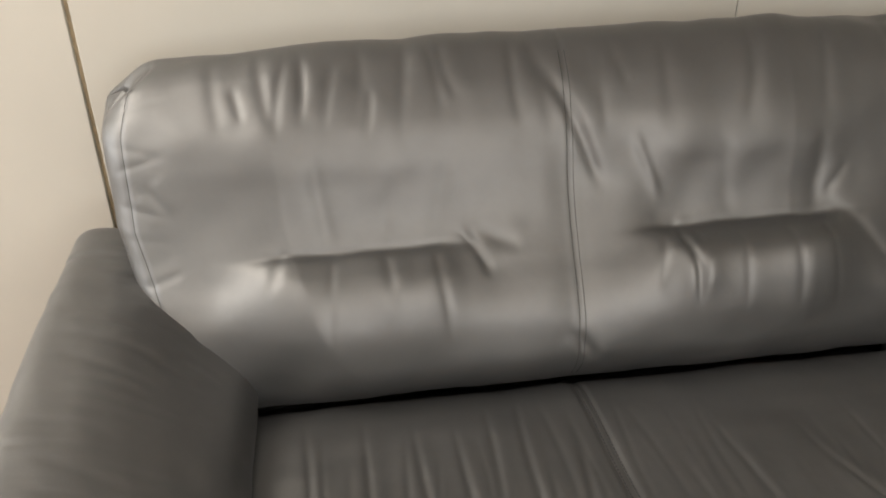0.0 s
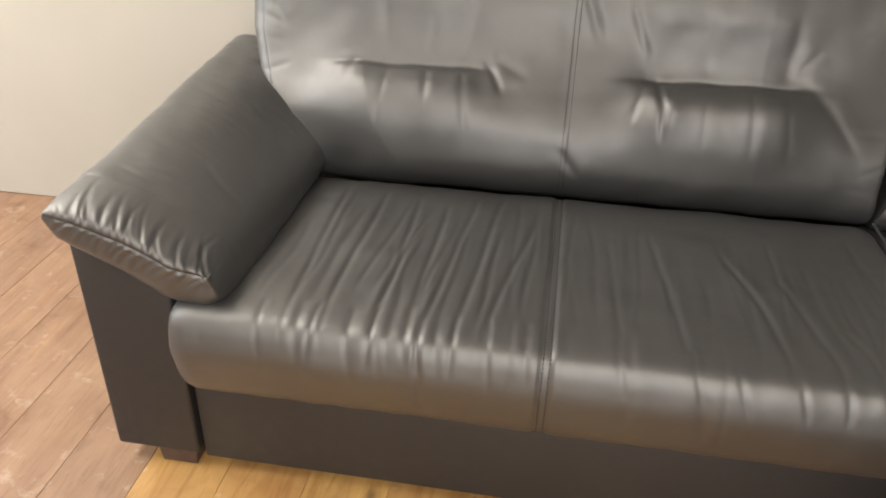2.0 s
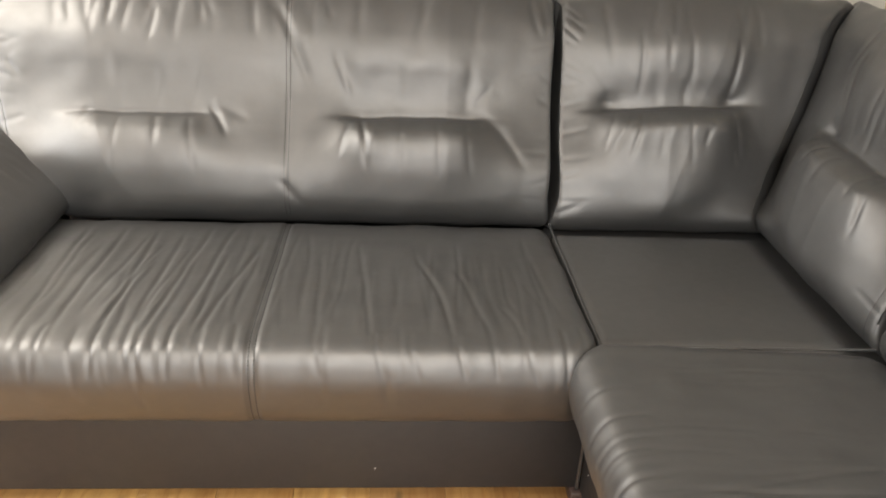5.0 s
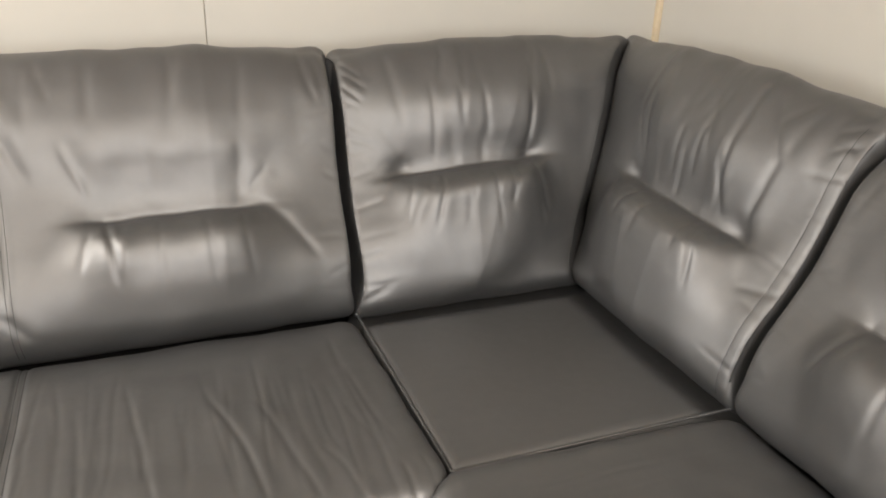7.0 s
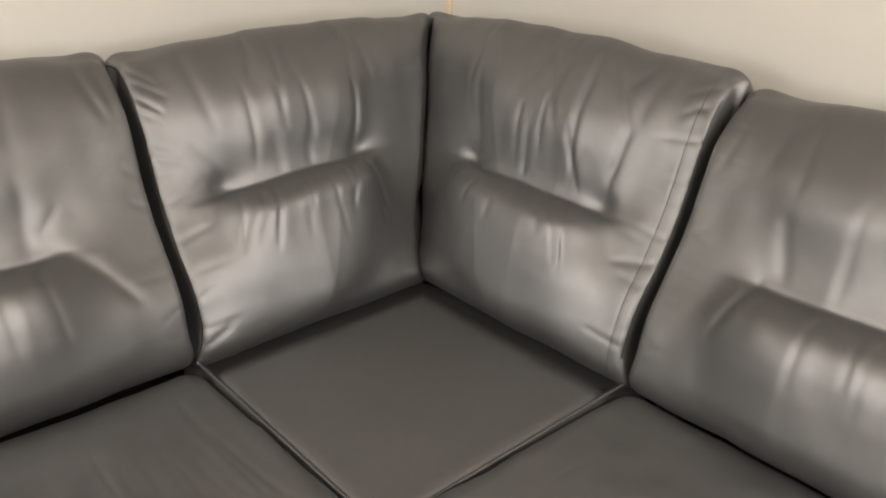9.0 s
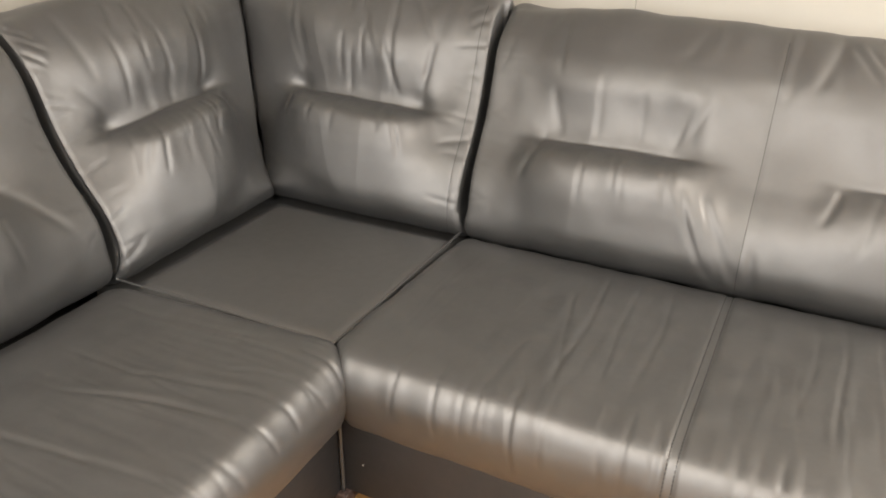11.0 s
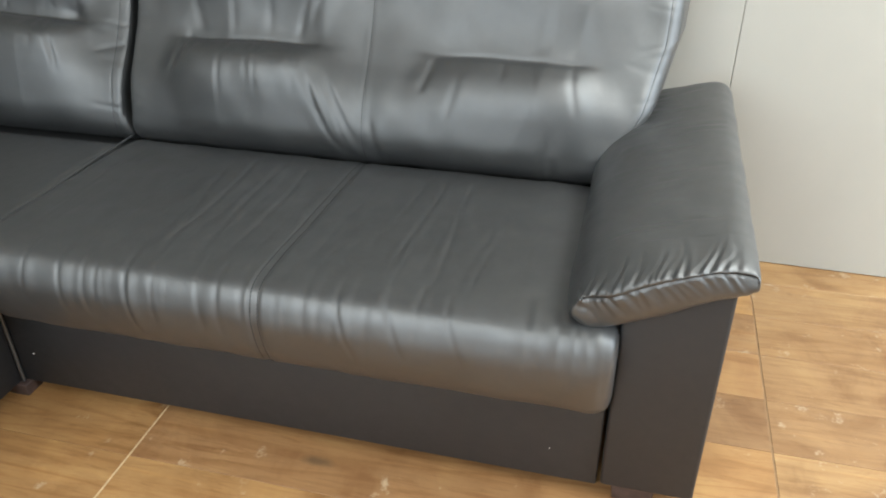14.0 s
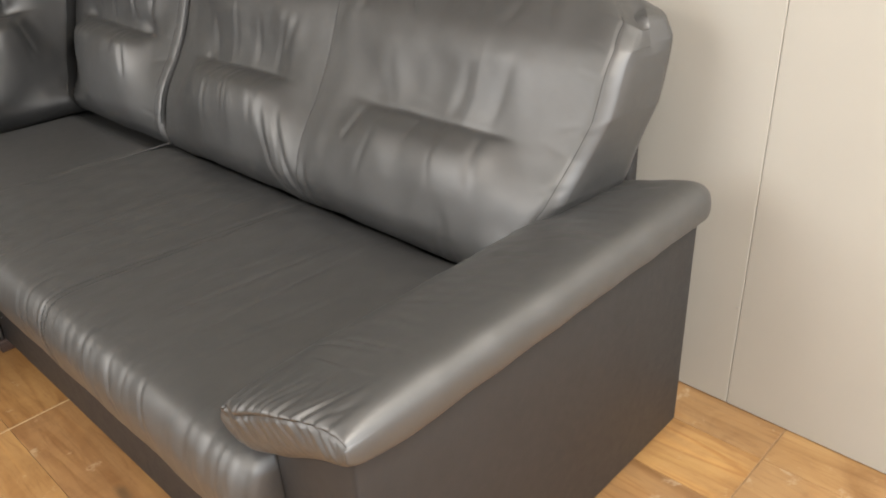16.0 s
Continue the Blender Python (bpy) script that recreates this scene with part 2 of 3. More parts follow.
def pleat(a, b, p0, p1, width, height, bend=0.0, sway=0.0):
    """A narrow groove from p0 to p1 between two soft swells, slightly swaying, which fades out at both ends."""
    d = np.array(p1, float) - np.array(p0, float)
    length = float(np.hypot(*d)) + 1e-9
    t = ((a - p0[0]) * d[0] + (b - p0[1]) * d[1]) / length ** 2
    off = ((a - p0[0]) * -d[1] + (b - p0[1]) * d[0]) / length
    tc = np.clip(t, 0, 1)
    off = off - bend * np.sin(tc * math.pi * 1.3) - sway * np.sin(tc * 7.0 + p0[0] * 40.0)
    fade = np.clip(np.minimum((t + 0.08) / 0.28, (1.08 - t) / 0.34), 0, 1)
    fade = fade * fade * (3 - 2 * fade)
    x = off / width
    return height * fade * (0.65 * np.exp(-((x - 1.2) / 1.5) ** 2) + 0.45 * np.exp(-((x + 1.2) / 1.5) ** 2) - 1.15 * np.exp(-(x / 0.62) ** 2))


def arrive(v, lo, hi):
    t = np.clip((v - lo) / (hi - lo), 0, 1)
    return t * t * (3 - 2 * t)

# ---- the corner sofa ----
sofa = tagged(new("corner_sofa"), "black leather L-shaped corner sofa with tufted back cushions", "sofa")
SIDE = pose(0, 0, 0, 0, 0, -90)      # turns what is built along the back wall to run along the side wall

BACK_LOOP = [(0.730, 0.385), (0.688, 0.392), (0.654, 0.405), (0.627, 0.426), (0.609, 0.455), (0.599, 0.488), (0.595, 0.522), (0.598, 0.555), (0.606, 0.584), (0.620, 0.610), (0.638, 0.635), (0.664, 0.668), (0.690, 0.708), (0.714, 0.752),
             (0.735, 0.800), (0.751, 0.846), (0.773, 0.898), (0.812, 0.952), (0.862, 0.994), (0.914, 0.998), (0.945, 0.962), (0.953, 0.905),
             (0.946, 0.830), (0.925, 0.740), (0.902, 0.650), (0.888, 0.500), (0.882, 0.405), (0.80, 0.375)]


def close_end(verts, faces, ring, out, rings=7, toward=None):
    """Closes an open end of a loft with rings that shrink to the middle, raised by out metres along the loft."""
    nv = len(ring)
    p = np.array([verts[i] for i in ring])
    mid = p.mean(0) if toward is None else toward(p)
    last = list(ring)
    for k in range(1, rings + 1):
        s = (k / (rings + (0.6 if toward is None else 0.0))) ** 1.5
        q = mid + (p - mid) * (1 - s)
        q = q + np.array(out) * math.sqrt(1 - (1 - s) ** 2.4)
        idx = list(range(len(verts), len(verts) + nv))
        verts.extend(q.tolist())
        faces.extend((last[j], idx[j], idx[(j + 1) % nv], last[(j + 1) % nv]) for j in range(nv))
        last = idx
    if toward is None:
        faces.append(tuple(last))


def middle_line(p):
    """For each point of a cushion's end, the place on the upright line halfway between its front and its back."""
    q = p.copy()
    h = np.clip(p[:, 2], 0.50, 0.915)
    q[:, 1] = np.interp(h, [0.50, 0.60, 0.70, 0.80, 0.915], [0.745, 0.768, 0.808, 0.846, 0.872])
    q[:, 2] = h
    q[:, 0] = np.interp(h, np.linspace(0.45, 0.95, 11), [p[np.argsort(np.abs(p[:, 2] - v))[:6], 0].mean() for v in np.linspace(0.45, 0.95, 11)])
    return q


def back_cushion(left, right, creases, seam, extra, seed, turn, label, top_rise, puff_l, puff_r, banded=False, reach=0.0, seam_rows=(-0.0055, 0.0055)):
    """A plump back cushion. left and right: (height, place) pairs of its two ends; creases: (from, to, height, depth) of the pulled-in
    lines; seam: where a seam divides it; extra: folds (x0, z0, x1, z1, width, rise, bend). An end of None is mitred into the corner."""
    rng = np.random.RandomState(seed)
    loop = spline_loop(BACK_LOOP, 330)
    ln = loop_normals(loop)
    d0, z0 = loop[:, 0], loop[:, 1]
    chord0 = np.interp(z0, [0.43, 0.90], [0.612, 0.790])
    flat0 = arrive(-ln[:, 0], -0.35, 0.25) * arrive(z0, 0.45, 0.55) * (1 - arrive(z0, 0.88, 0.97))
    de = d0 + (chord0 - d0) * flat0 * 0.75
    xl = np.interp(z0, *np.array(left).T) if left else -(de + 0.050)
    xr = np.interp(z0, *np.array(right).T) if right else de - 0.020
    xl, xr = xl - (puff_l if puff_l > 0.01 else 0), xr + (puff_r if puff_r > 0.01 else 0)
    nu = int((xr.max() - xl.min()) / 0.0045)
    t = np.linspace(0, 1, nu)
    u = 0.75 * t + 0.25 * (0.5 - 0.5 * np.cos(t * math.pi))
    lo, hi = xl.max() + 0.05, xr.min() - 0.05
    x = xl[None, :] + (xr - xl)[None, :] * u[:, None]
    z0 = z0[None, :].repeat(nu, 0)
    da, db = x - xl[None, :], xr[None, :] - x
    # the ends are rounded towards the middle of the cushion's thickness
    e, draw = np.zeros_like(x), np.zeros_like(x)
    for dist, puff in ((da, puff_l), (db, puff_r)):
        wide = 0.064 if puff > 0.01 else 0.024 if puff else 0.022
        q = np.clip(1 - dist / wide, 0, 1)
        q = 1 - np.sqrt(np.clip(1 - q * q, 0, 1))
        if puff:
            draw += (0.44 if puff > 0.01 else 0.10) * q
        else:
            e += wide * 0.55 * q
    dd = np.minimum(da, db)
    front = arrive(-ln[:, 0], -0.35, 0.25)[None, :]
    # between the ends the front swells
    span = np.clip(dd / 0.30, 0, 1)
    swell = 0.034 * (span - 0.45) * front * arrive(z0, 0.42, 0.52)
    d = loop[:, 0][None, :] - ln[:, 0][None, :] * e - reach * front * (1 - arrive(z0, 0.46, 0.60))
    # towards its ends the front flattens
    for dist, puff in ((da, puff_l), (db, puff_r)):
        chord = np.interp(z0, [0.43, 0.90], [0.612, 0.790])
        near = (1 - arrive(dist, 0.0, 0.28)) * front * arrive(z0, 0.45, 0.55) * (1 - arrive(z0, 0.88, 0.97))
        d = d + (chord - d) * near * (0.24 if puff > 0.01 else 0.12 if puff else 0.75)
    z = loop[:, 1][None, :] - ln[:, 1][None, :] * e
    z = z + (top_rise[0] + (top_rise[1] - top_rise[0]) * u[:, None]) * arrive(z0, 0.8, 1.0)
    for dist, puff in ((da, puff_l), (db, puff_r)):
        q = np.clip(1 - dist / (0.09 if puff > 0.01 else 0.05), 0, 1)
        z = z - (0.022 if puff > 0.01 else 0.016) * q * q * arrive(z0, 0.86, 1.0)
    z = z + 0.005 * lumps(x, z0 * 0, 0.16, seed + 9) * arrive(z0, 0.9, 1.0)
    core = np.clip(z, 0.50, 0.915)
    d = d + (np.interp(core, [0.50, 0.60, 0.70, 0.80, 0.915], [0.745, 0.768, 0.808, 0.846, 0.872]) - d) * draw
    z = z + (core - z) * draw
    g = np.stack([x, d, z], 2)
    disp = swell.copy()
    if banded:
        disp -= front * 0.0006 * np.exp(-((db - 0.040) / 0.0032) ** 2)
    for dist, puff in ((da, puff_l), (db, puff_r)):
        if puff > 0.01:
            disp -= front * 0.0012 * np.exp(-((dist - (0.050 if puff > 0.015 else 0.040)) / 0.004) ** 2)
    if seam is not None:
        near = np.exp(-((x - seam) / 0.045) ** 2)
        disp -= front * (0.004 * near * arrive(z0, 0.43, 0.52) + (0.0013 if len(seam_rows) > 1 else 0.0010) * np.exp(-((x - seam) / 0.004) ** 2) * arrive(z0, 0.44, 0.5))
        disp += front * 0.0003 * np.exp(-((np.abs(x - seam) - 0.009) / 0.005) ** 2)
    for x0, x1, zc, zd, depth in creases:
        depth = depth * 1.3
        inside = arrive(x, x0 - 0.045, x0 + 0.05) * (1 - arrive(x, x1 - 0.05, x1 + 0.045))
        wide = arrive(x, x0 - 0.12, x0 + 0.06) * (1 - arrive(x, x1 - 0.06, x1 + 0.12))
        line = zc + (zd - zc) * np.clip((x - x0) / (x1 - x0), -0.2, 1.2) + 0.005 * lumps(x, z0 * 0, 0.2, seed + 3)
        dz = z0 - line
        # the part below stands out as a roll with a shelf on top; the part above is drawn in a little
        roll = np.where(dz < 0, (1 - np.exp(-(np.minimum(dz, 0) / 0.036) ** 2)) * np.exp(-(dz / 0.14) ** 2), 0)
        soft = (0.034 if seam is None else 0.052) + 0.55 * np.clip(-dz, 0, 0.2)
        pillow = arrive(x, x0 - soft - 0.01, x0 + soft - 0.01) * (1 - arrive(x, x1 - soft + 0.01, x1 + soft + 0.01))
        disp -= front * 0.0028 * inside * np.exp(-((dz + 0.003) / 0.0055) ** 2)
        disp += front * depth * 1.25 * pillow * roll + front * depth * 0.35 * wide * np.exp(-((dz + 0.07) / 0.05) ** 2)
        if seam is None:
            disp -= front * depth * 0.60 * wide * np.exp(-(dz / np.where(dz > 0, 0.055, 0.010)) ** 2)
        else:
            field = arrive(x, x0 - 0.09, x0 + 0.07) * (1 - arrive(x, x1 - 0.05, x1 + 0.03))
            ramp_up = np.where(dz > 0, 1 - arrive(dz, -0.01, 0.16), np.exp(-(dz / 0.010) ** 2))
            disp -= front * depth * (0.30 * field * ramp_up + 0.22 * wide * np.exp(-(dz / np.where(dz > 0, 0.07, 0.012)) ** 2))
        disp += front * depth * 0.25 * wide * np.exp(-((dz - 0.14) / 0.06) ** 2)
        for xe in (x0, x1):
            disp -= front * depth * (0.08 if seam is not None else 0.34) * np.exp(-((x - xe) / 0.030) ** 2 - ((dz - 0.010) / 0.024) ** 2)
        # pulled folds that run up and down from the line
        n = max(3, int((x1 - x0) / 0.075))
        for i in range(n):
            xa = x0 + (x1 - x0) * (i + rng.uniform(0.2, 0.8)) / n
            lean = (xa - (x0 + x1) / 2) * rng.uniform(0.1, 0.5) + rng.uniform(-0.012, 0.012)
            disp += front * pleat(x, z0, (xa, zc - 0.004), (xa + lean * 0.6, zc - rng.uniform(0.06, 0.15)), rng.uniform(0.010, 0.016), rng.uniform(0.0006, 0.0018), rng.uniform(-0.004, 0.004))
            if i % 2 == seed % 2 or rng.uniform() < 0.6:
                disp += front * pleat(x, z0, (xa, zc + 0.006), (xa + lean, zc + rng.uniform(0.09, 0.18)), rng.uniform(0.014, 0.024), rng.uniform(0.0007, 0.0019), rng.uniform(-0.004, 0.004))
    # gathers along the top and at the two ends
    for i in range(int((hi - lo) / 0.055)):
        xa = rng.uniform(lo - 0.03, hi + 0.03)
        disp += front * pleat(x, z0, (xa, 1.0), (xa + rng.uniform(-0.035, 0.035), rng.uniform(0.84, 0.93)), rng.uniform(0.014, 0.026), rng.uniform(0.0006, 0.0019), rng.uniform(-0.006, 0.006))
    for i in range(9):
        zz = 0.5 + 0.46 * (i + rng.uniform(0, 0.8)) / 9
        for ends, way in ((left, 1), (right, -1)):
            if not ends:
                continue
            xa = np.interp(zz, *np.array(ends).T)
            disp += front * pleat(x, z0, (xa + way * 0.004, zz), (xa + way * rng.uniform(0.05, 0.11), zz + rng.uniform(-0.03, 0.03)), 0.010, rng.uniform(0.0004, 0.0013) * (0.7 if seam is not None else 1.2))
    for x0, za, x1, zb, w, hgt, bend in extra:
        disp += front * pleat(x, z0, (x0, za), (x1, zb), abs(w) * 1.35, hgt * 0.40, bend * 0.5)
    disp += 0.0045 * lumps(x, z0, 0.24, seed) + 0.0015 * lumps(x, z0, 0.11, seed + 1) * front
    nrm = grid_normals(g)
    mid = g[nu // 2].mean(0)
    if np.sum((g[nu // 2] - mid) * nrm[nu // 2]) < 0:
        nrm = -nrm
    g = g + nrm * disp[..., None]
    nv = len(loop)
    verts = g.reshape(-1, 3).tolist()
    faces = loft_faces(nu, nv)
    close_end(verts, faces, list(range(nv)), (-0.0015, 0, 0), 8, middle_line)
    close_end(verts, faces, list(range((nu - 1) * nv, nu * nv)), (0.0015, 0, 0), 8, middle_line)
    ob = mesh_object("back_cushion", verts, faces, LEATHER, sofa, label)
    ob.matrix_basis = turn
    front_rows = sorted((j for j in range(nv) if front[0, j] > 0.5 and 0.44 < loop[j, 1] < 0.980), key=lambda j: loop[j, 1])

    def thread(place):
        """A line of thread up the front, at a place along the cushion that may differ with the height."""
        tube("seam", [[np.interp(place(j), x[:, j], g[:, j, c]) for c in range(3)] for j in front_rows], 0.0007, ob, THREAD)

    if seam is not None:
        for off in seam_rows:
            thread(lambda j: seam + off)
    if puff_l > 0.01:
        thread(lambda j: xl[j] + 0.050)
    if puff_r > 0.01 or banded:
        thread(lambda j: xr[j] - (0.050 if puff_r > 0.015 else 0.040))
    return ob


def tube(name, pts, radius, parent, mat, sides=6, label=""):
    """A thin cord along points."""
    pts = np.asarray(pts, float)
    if len(pts) > 90:
        pts = pts[:: max(1, len(pts) // 90)]
    tan = np.gradient(pts, axis=0)
    tan /= np.linalg.norm(tan, axis=1)[:, None] + 1e-9
    ref = np.array([0.31, 0.22, 0.92]) if abs(tan[:, 2]).mean() < 0.7 else np.array([0.92, 0.31, 0.2])
    a = np.cross(tan, ref)
    a /= np.linalg.norm(a, axis=1)[:, None] + 1e-9
    b = np.cross(tan, a)
    ang = np.linspace(0, 2 * math.pi, sides, endpoint=False)
    g = pts[:, None] + radius * (a[:, None] * np.cos(ang)[None, :, None] + b[:, None] * np.sin(ang)[None, :, None])
    verts = g.reshape(-1, 3)
    faces = loft_faces(len(pts), sides) + [tuple(range(sides)), tuple(range((len(pts) - 1) * sides, len(pts) * sides))]
    return mesh_object(name, verts, faces, mat, parent, label)


SEAT_LOOP = [(-0.004, 0.250), (-0.024, 0.256), (-0.041, 0.276), (-0.055, 0.308), (-0.065, 0.346), (-0.069, 0.382), (-0.063, 0.412), (-0.053, 0.434), (-0.039, 0.449), (-0.017, 0.4565), (0.02, 0.4595), (0.08, 0.459), (0.18, 0.454),
             (0.32, 0.448), (0.44, 0.443), (0.52, 0.4395), (0.586, 0.430), (0.626, 0.408), (0.658, 0.376), (0.71, 0.35), (0.735, 0.30), (0.60, 0.262), (0.3, 0.252), (0.10, 0.250)]


def seat_cushion(x0, x1, seam, long_folds, seed, turn, label):
    """A long seat cushion with a rolled front, a stitched middle seam, creases front to back and gathers along the front edge."""
    rng = np.random.RandomState(seed)
    loop = spline_loop(SEAT_LOOP, 300)
    ln = loop_normals(loop)
    nu = int((x1 - x0) / 0.0038)
    x = np.linspace(x0, x1, nu)[:, None].repeat(len(loop), 1)
    d0, z0 = loop[:, 0][None, :].repeat(nu, 0), loop[:, 1][None, :].repeat(nu, 0)
    # where the two seats meet, the rolled fronts are mitred against each other
    dd = np.minimum(x - x0, x1 - x)
    short = 0.5 * np.clip(-d0, 0, None)
    if seed == 5:
        x = x - short * np.clip((x - x1 + 0.25) / 0.25, 0, 1)
    else:
        x = x + short * np.clip((x0 + 0.25 - x) / 0.25, 0, 1)
    q = np.clip(1 - dd / 0.045, 0, 1)
    e = 0.028 * (1 - np.sqrt(np.clip(1 - q * q, 0, 1)))
    g = np.stack([x, d0 - ln[:, 0] * e, z0 - ln[:, 1] * e], 2)
    top = arrive(ln[:, 1], -0.1, 0.5)[None, :]
    face = arrive(-ln[:, 0], -0.2, 0.4)[None, :]
    both = np.maximum(top, face)
    # one coordinate along the leather: 0 at the front edge, positive over the top, negative down the front
    s = np.where(d0 > 0.0, d0, 0) - np.where(z0 < 0.455, (0.455 - z0) * (d0 < 0.05), 0)
    disp = 0.0035 * lumps(x, s, 0.22, seed) * both
    near = np.exp(-((x - seam) / 0.014) ** 2)
    disp -= both * (0.0030 * near + (0.0020 if seed == 5 else 0.0012) * np.exp(-((np.abs(x - seam) - 0.0075) / 0.0035) ** 2))
    disp += both * 0.0005 * np.exp(-((np.abs(x - seam) - 0.016) / 0.006) ** 2)
    worn = 0.9 if seed == 5 else 0.6
    for xa, sa, xb, sb, w, hgt, bend in long_folds:
        if abs(sb - sa) > 0.15:
            disp += both * pleat(x, s, (xa + (xa - xb) * 0.4, min(sa + 0.14, 0.58)), (xb, sb - 0.03), 0.0105, hgt * 0.75 * worn, bend * 0.4, 0.003)
        else:
            disp += both * pleat(x, s, (xa, sa + 0.02), (xb, sb - 0.03), 0.0085, hgt * (0.5 if seed == 5 else 0.34), bend)
    # lesser creases front to back, thickest over the part that is sat on most
    for i in range(64):
        xa = rng.uniform(x0 + 0.08, x1 - 0.05)
        used = 1.0 if xa < seam and seed == 5 else 0.5 if seed == 5 else 0.3
        sa, length = rng.uniform(-0.02, 0.10), rng.uniform(0.25, 0.50)
        disp += both * pleat(x, s, (xa, sa), (xa + rng.uniform(-0.03, 0.03), min(sa + length, 0.60)), rng.uniform(0.0065, 0.012), used * rng.uniform(0.0004, 0.0017), rng.uniform(-0.006, 0.006), 0.003)
    # gathers over the front edge
    n = int((x1 - x0) / 0.030)
    for i in range(n):
        xa = x0 + (x1 - x0) * (i + rng.uniform(0.1, 0.9)) / n
        if abs(xa - seam) < 0.02 or rng.uniform() < 0.45:
            continue
        disp += both * pleat(x, s, (xa, rng.uniform(0.01, 0.05)), (xa + rng.uniform(-0.012, 0.02), -rng.uniform(0.05, 0.17)), rng.uniform(0.008, 0.015), rng.uniform(0.0005, 0.0020) * worn)
    disp += 0.0016 * lumps(x, s, 0.09, seed + 2) * both
    nrm = grid_normals(g)
    mid = g[nu // 2].mean(0)
    if np.sum((g[nu // 2] - mid) * nrm[nu // 2]) < 0:
        nrm = -nrm
    g = g + nrm * disp[..., None]
    nv = len(loop)
    verts = g.reshape(-1, 3).tolist()
    faces = loft_faces(nu, nv)
    close_end(verts, faces, list(range(nv)), (-0.006, 0, 0))
    close_end(verts, faces, list(range((nu - 1) * nv, nu * nv)), (0.006, 0, 0))
    ob = mesh_object("seat_cushion", verts, faces, LEATHER, sofa, label)
    ob.matrix_basis = turn
    # two rows of stitches beside the seam
    top_idx = [j for j in range(nv) if (ln[j, 1] > 0.2 or ln[j, 0] < -0.3) and loop[j, 0] < 0.6 and loop[j, 1] > 0.265]
    for off in (-0.0065, 0.0065):
        i = int(np.argmin(np.abs(x[:, 0] - (seam + off))))
        row = g[i][top_idx] + nrm[i][top_idx] * 0.0006
        row = row[np.argsort([loop[j, 0] - 3 * (0.46 - loop[j, 1]) * (loop[j, 0] < 0.05) for j in top_idx])]
        sv, sf = [], []
        length = np.concatenate([[0], np.cumsum(np.linalg.norm(np.diff(row, axis=0), axis=1))])
        for k in range(int(length[-1] / 0.008)):
            a = [np.interp(k * 0.008, length, row[:, c]) for c in range(3)]
            b = [np.interp(k * 0.008 + 0.0055, length, row[:, c]) for c in range(3)]
            for p in (a, b):
                sv += [[p[0] - 0.0011, p[1], p[2]], [p[0], p[1] - 0.0008, p[2] + 0.0010], [p[0] + 0.0011, p[1], p[2]]]
            o = 6 * k
            sf += [(o, o + 1, o + 4, o + 3), (o + 1, o + 2, o + 5, o + 4), (o, o + 2, o + 1), (o + 3, o + 4, o + 5)]
        mesh_object("stitching", sv, sf, THREAD, ob)
    return ob


# creases that run over the seat and its front edge: x, s at both ends, width, rise, bend
FOLDS_LEFT = [
    (-1.207, 0.390, -1.181, -0.004, 0.010, 0.004, 0.01),
    (-1.114, 0.377, -1.114, -0.002, 0.010, 0.004, -0.01),
    (-1.029, 0.362, -1.019, -0.018, 0.010, 0.004, 0.012),
    (-0.960, 0.345, -0.959, 0.004, 0.009, 0.004, -0.01),
    (-0.913, 0.388, -0.936, -0.021, 0.010, 0.005, 0.012),
    (-0.850, 0.402, -0.877, -0.013, 0.010, 0.004, -0.01),
    (-0.783, 0.292, -0.830, -0.007, 0.009, 0.004, 0.008),
    (-0.502, 0.294, -0.476, 0.000, 0.008, 0.003, -0.01),
    (-0.349, 0.219, -0.299, 0.011, 0.008, 0.004, 0.012),
    (-0.267, 0.162, -0.220, -0.017, 0.009, 0.0025, 0.012),
    (-0.602, 0.218, -0.586, -0.001, 0.008, 0.002, 0.008),
    (-0.202, 0.106, -0.155, -0.022, 0.008, 0.002, 0.008),
]
GATHERS_LEFT = [
    (-1.125, 0.010, -1.137, -0.047, 0.008, 0.003, 0),
    (-1.017, 0.010, -1.026, -0.032, 0.007, 0.004, 0),
    (-0.939, -0.023, -0.925, -0.047, 0.007, 0.004, 0),
    (-0.876, 0.014, -0.878, -0.040, 0.007, 0.003, 0),
    (-0.819, 0.015, -0.807, -0.059, 0.007, 0.003, 0),
    (-0.589, -0.027, -0.579, -0.027, 0.007, 0.003, 0),
    (-0.471, -0.013, -0.451, -0.023, 0.007, 0.003, 0),
    (-0.398, -0.019, -0.372, -0.039, 0.007, 0.003, 0),
    (-0.299, -0.019, -0.281, -0.033, 0.007, 0.004, 0),
    (-0.223, -0.024, -0.217, -0.030, 0.007, 0.003, 0),
    (-0.163, -0.012, -0.129, -0.045, 0.008, 0.003, 0),
    (-0.078, 0.003, -0.072, -0.064, 0.008, 0.004, 0),
]
FOLDS_RIGHT = [
    (0.434, 0.469, 0.450, 0.009, 0.014, 0.004, 0.01),
    (0.513, 0.501, 0.525, 0.062, 0.012, 0.003, -0.01),
    (0.582, 0.526, 0.596, 0.113, 0.012, 0.003, 0.01),
    (0.393, 0.318, 0.464, 0.014, 0.012, 0.003, 0.01),
    (0.936, 0.480, 0.934, 0.078, 0.012, 0.003, 0.01),
    (1.014, 0.461, 1.027, 0.049, 0.012, 0.003, -0.01),
    (0.886, 0.505, 0.869, 0.144, 0.012, 0.002, 0.01),
    (0.353, 0.146, 0.346, 0.031, 0.010, 0.002, 0),
]
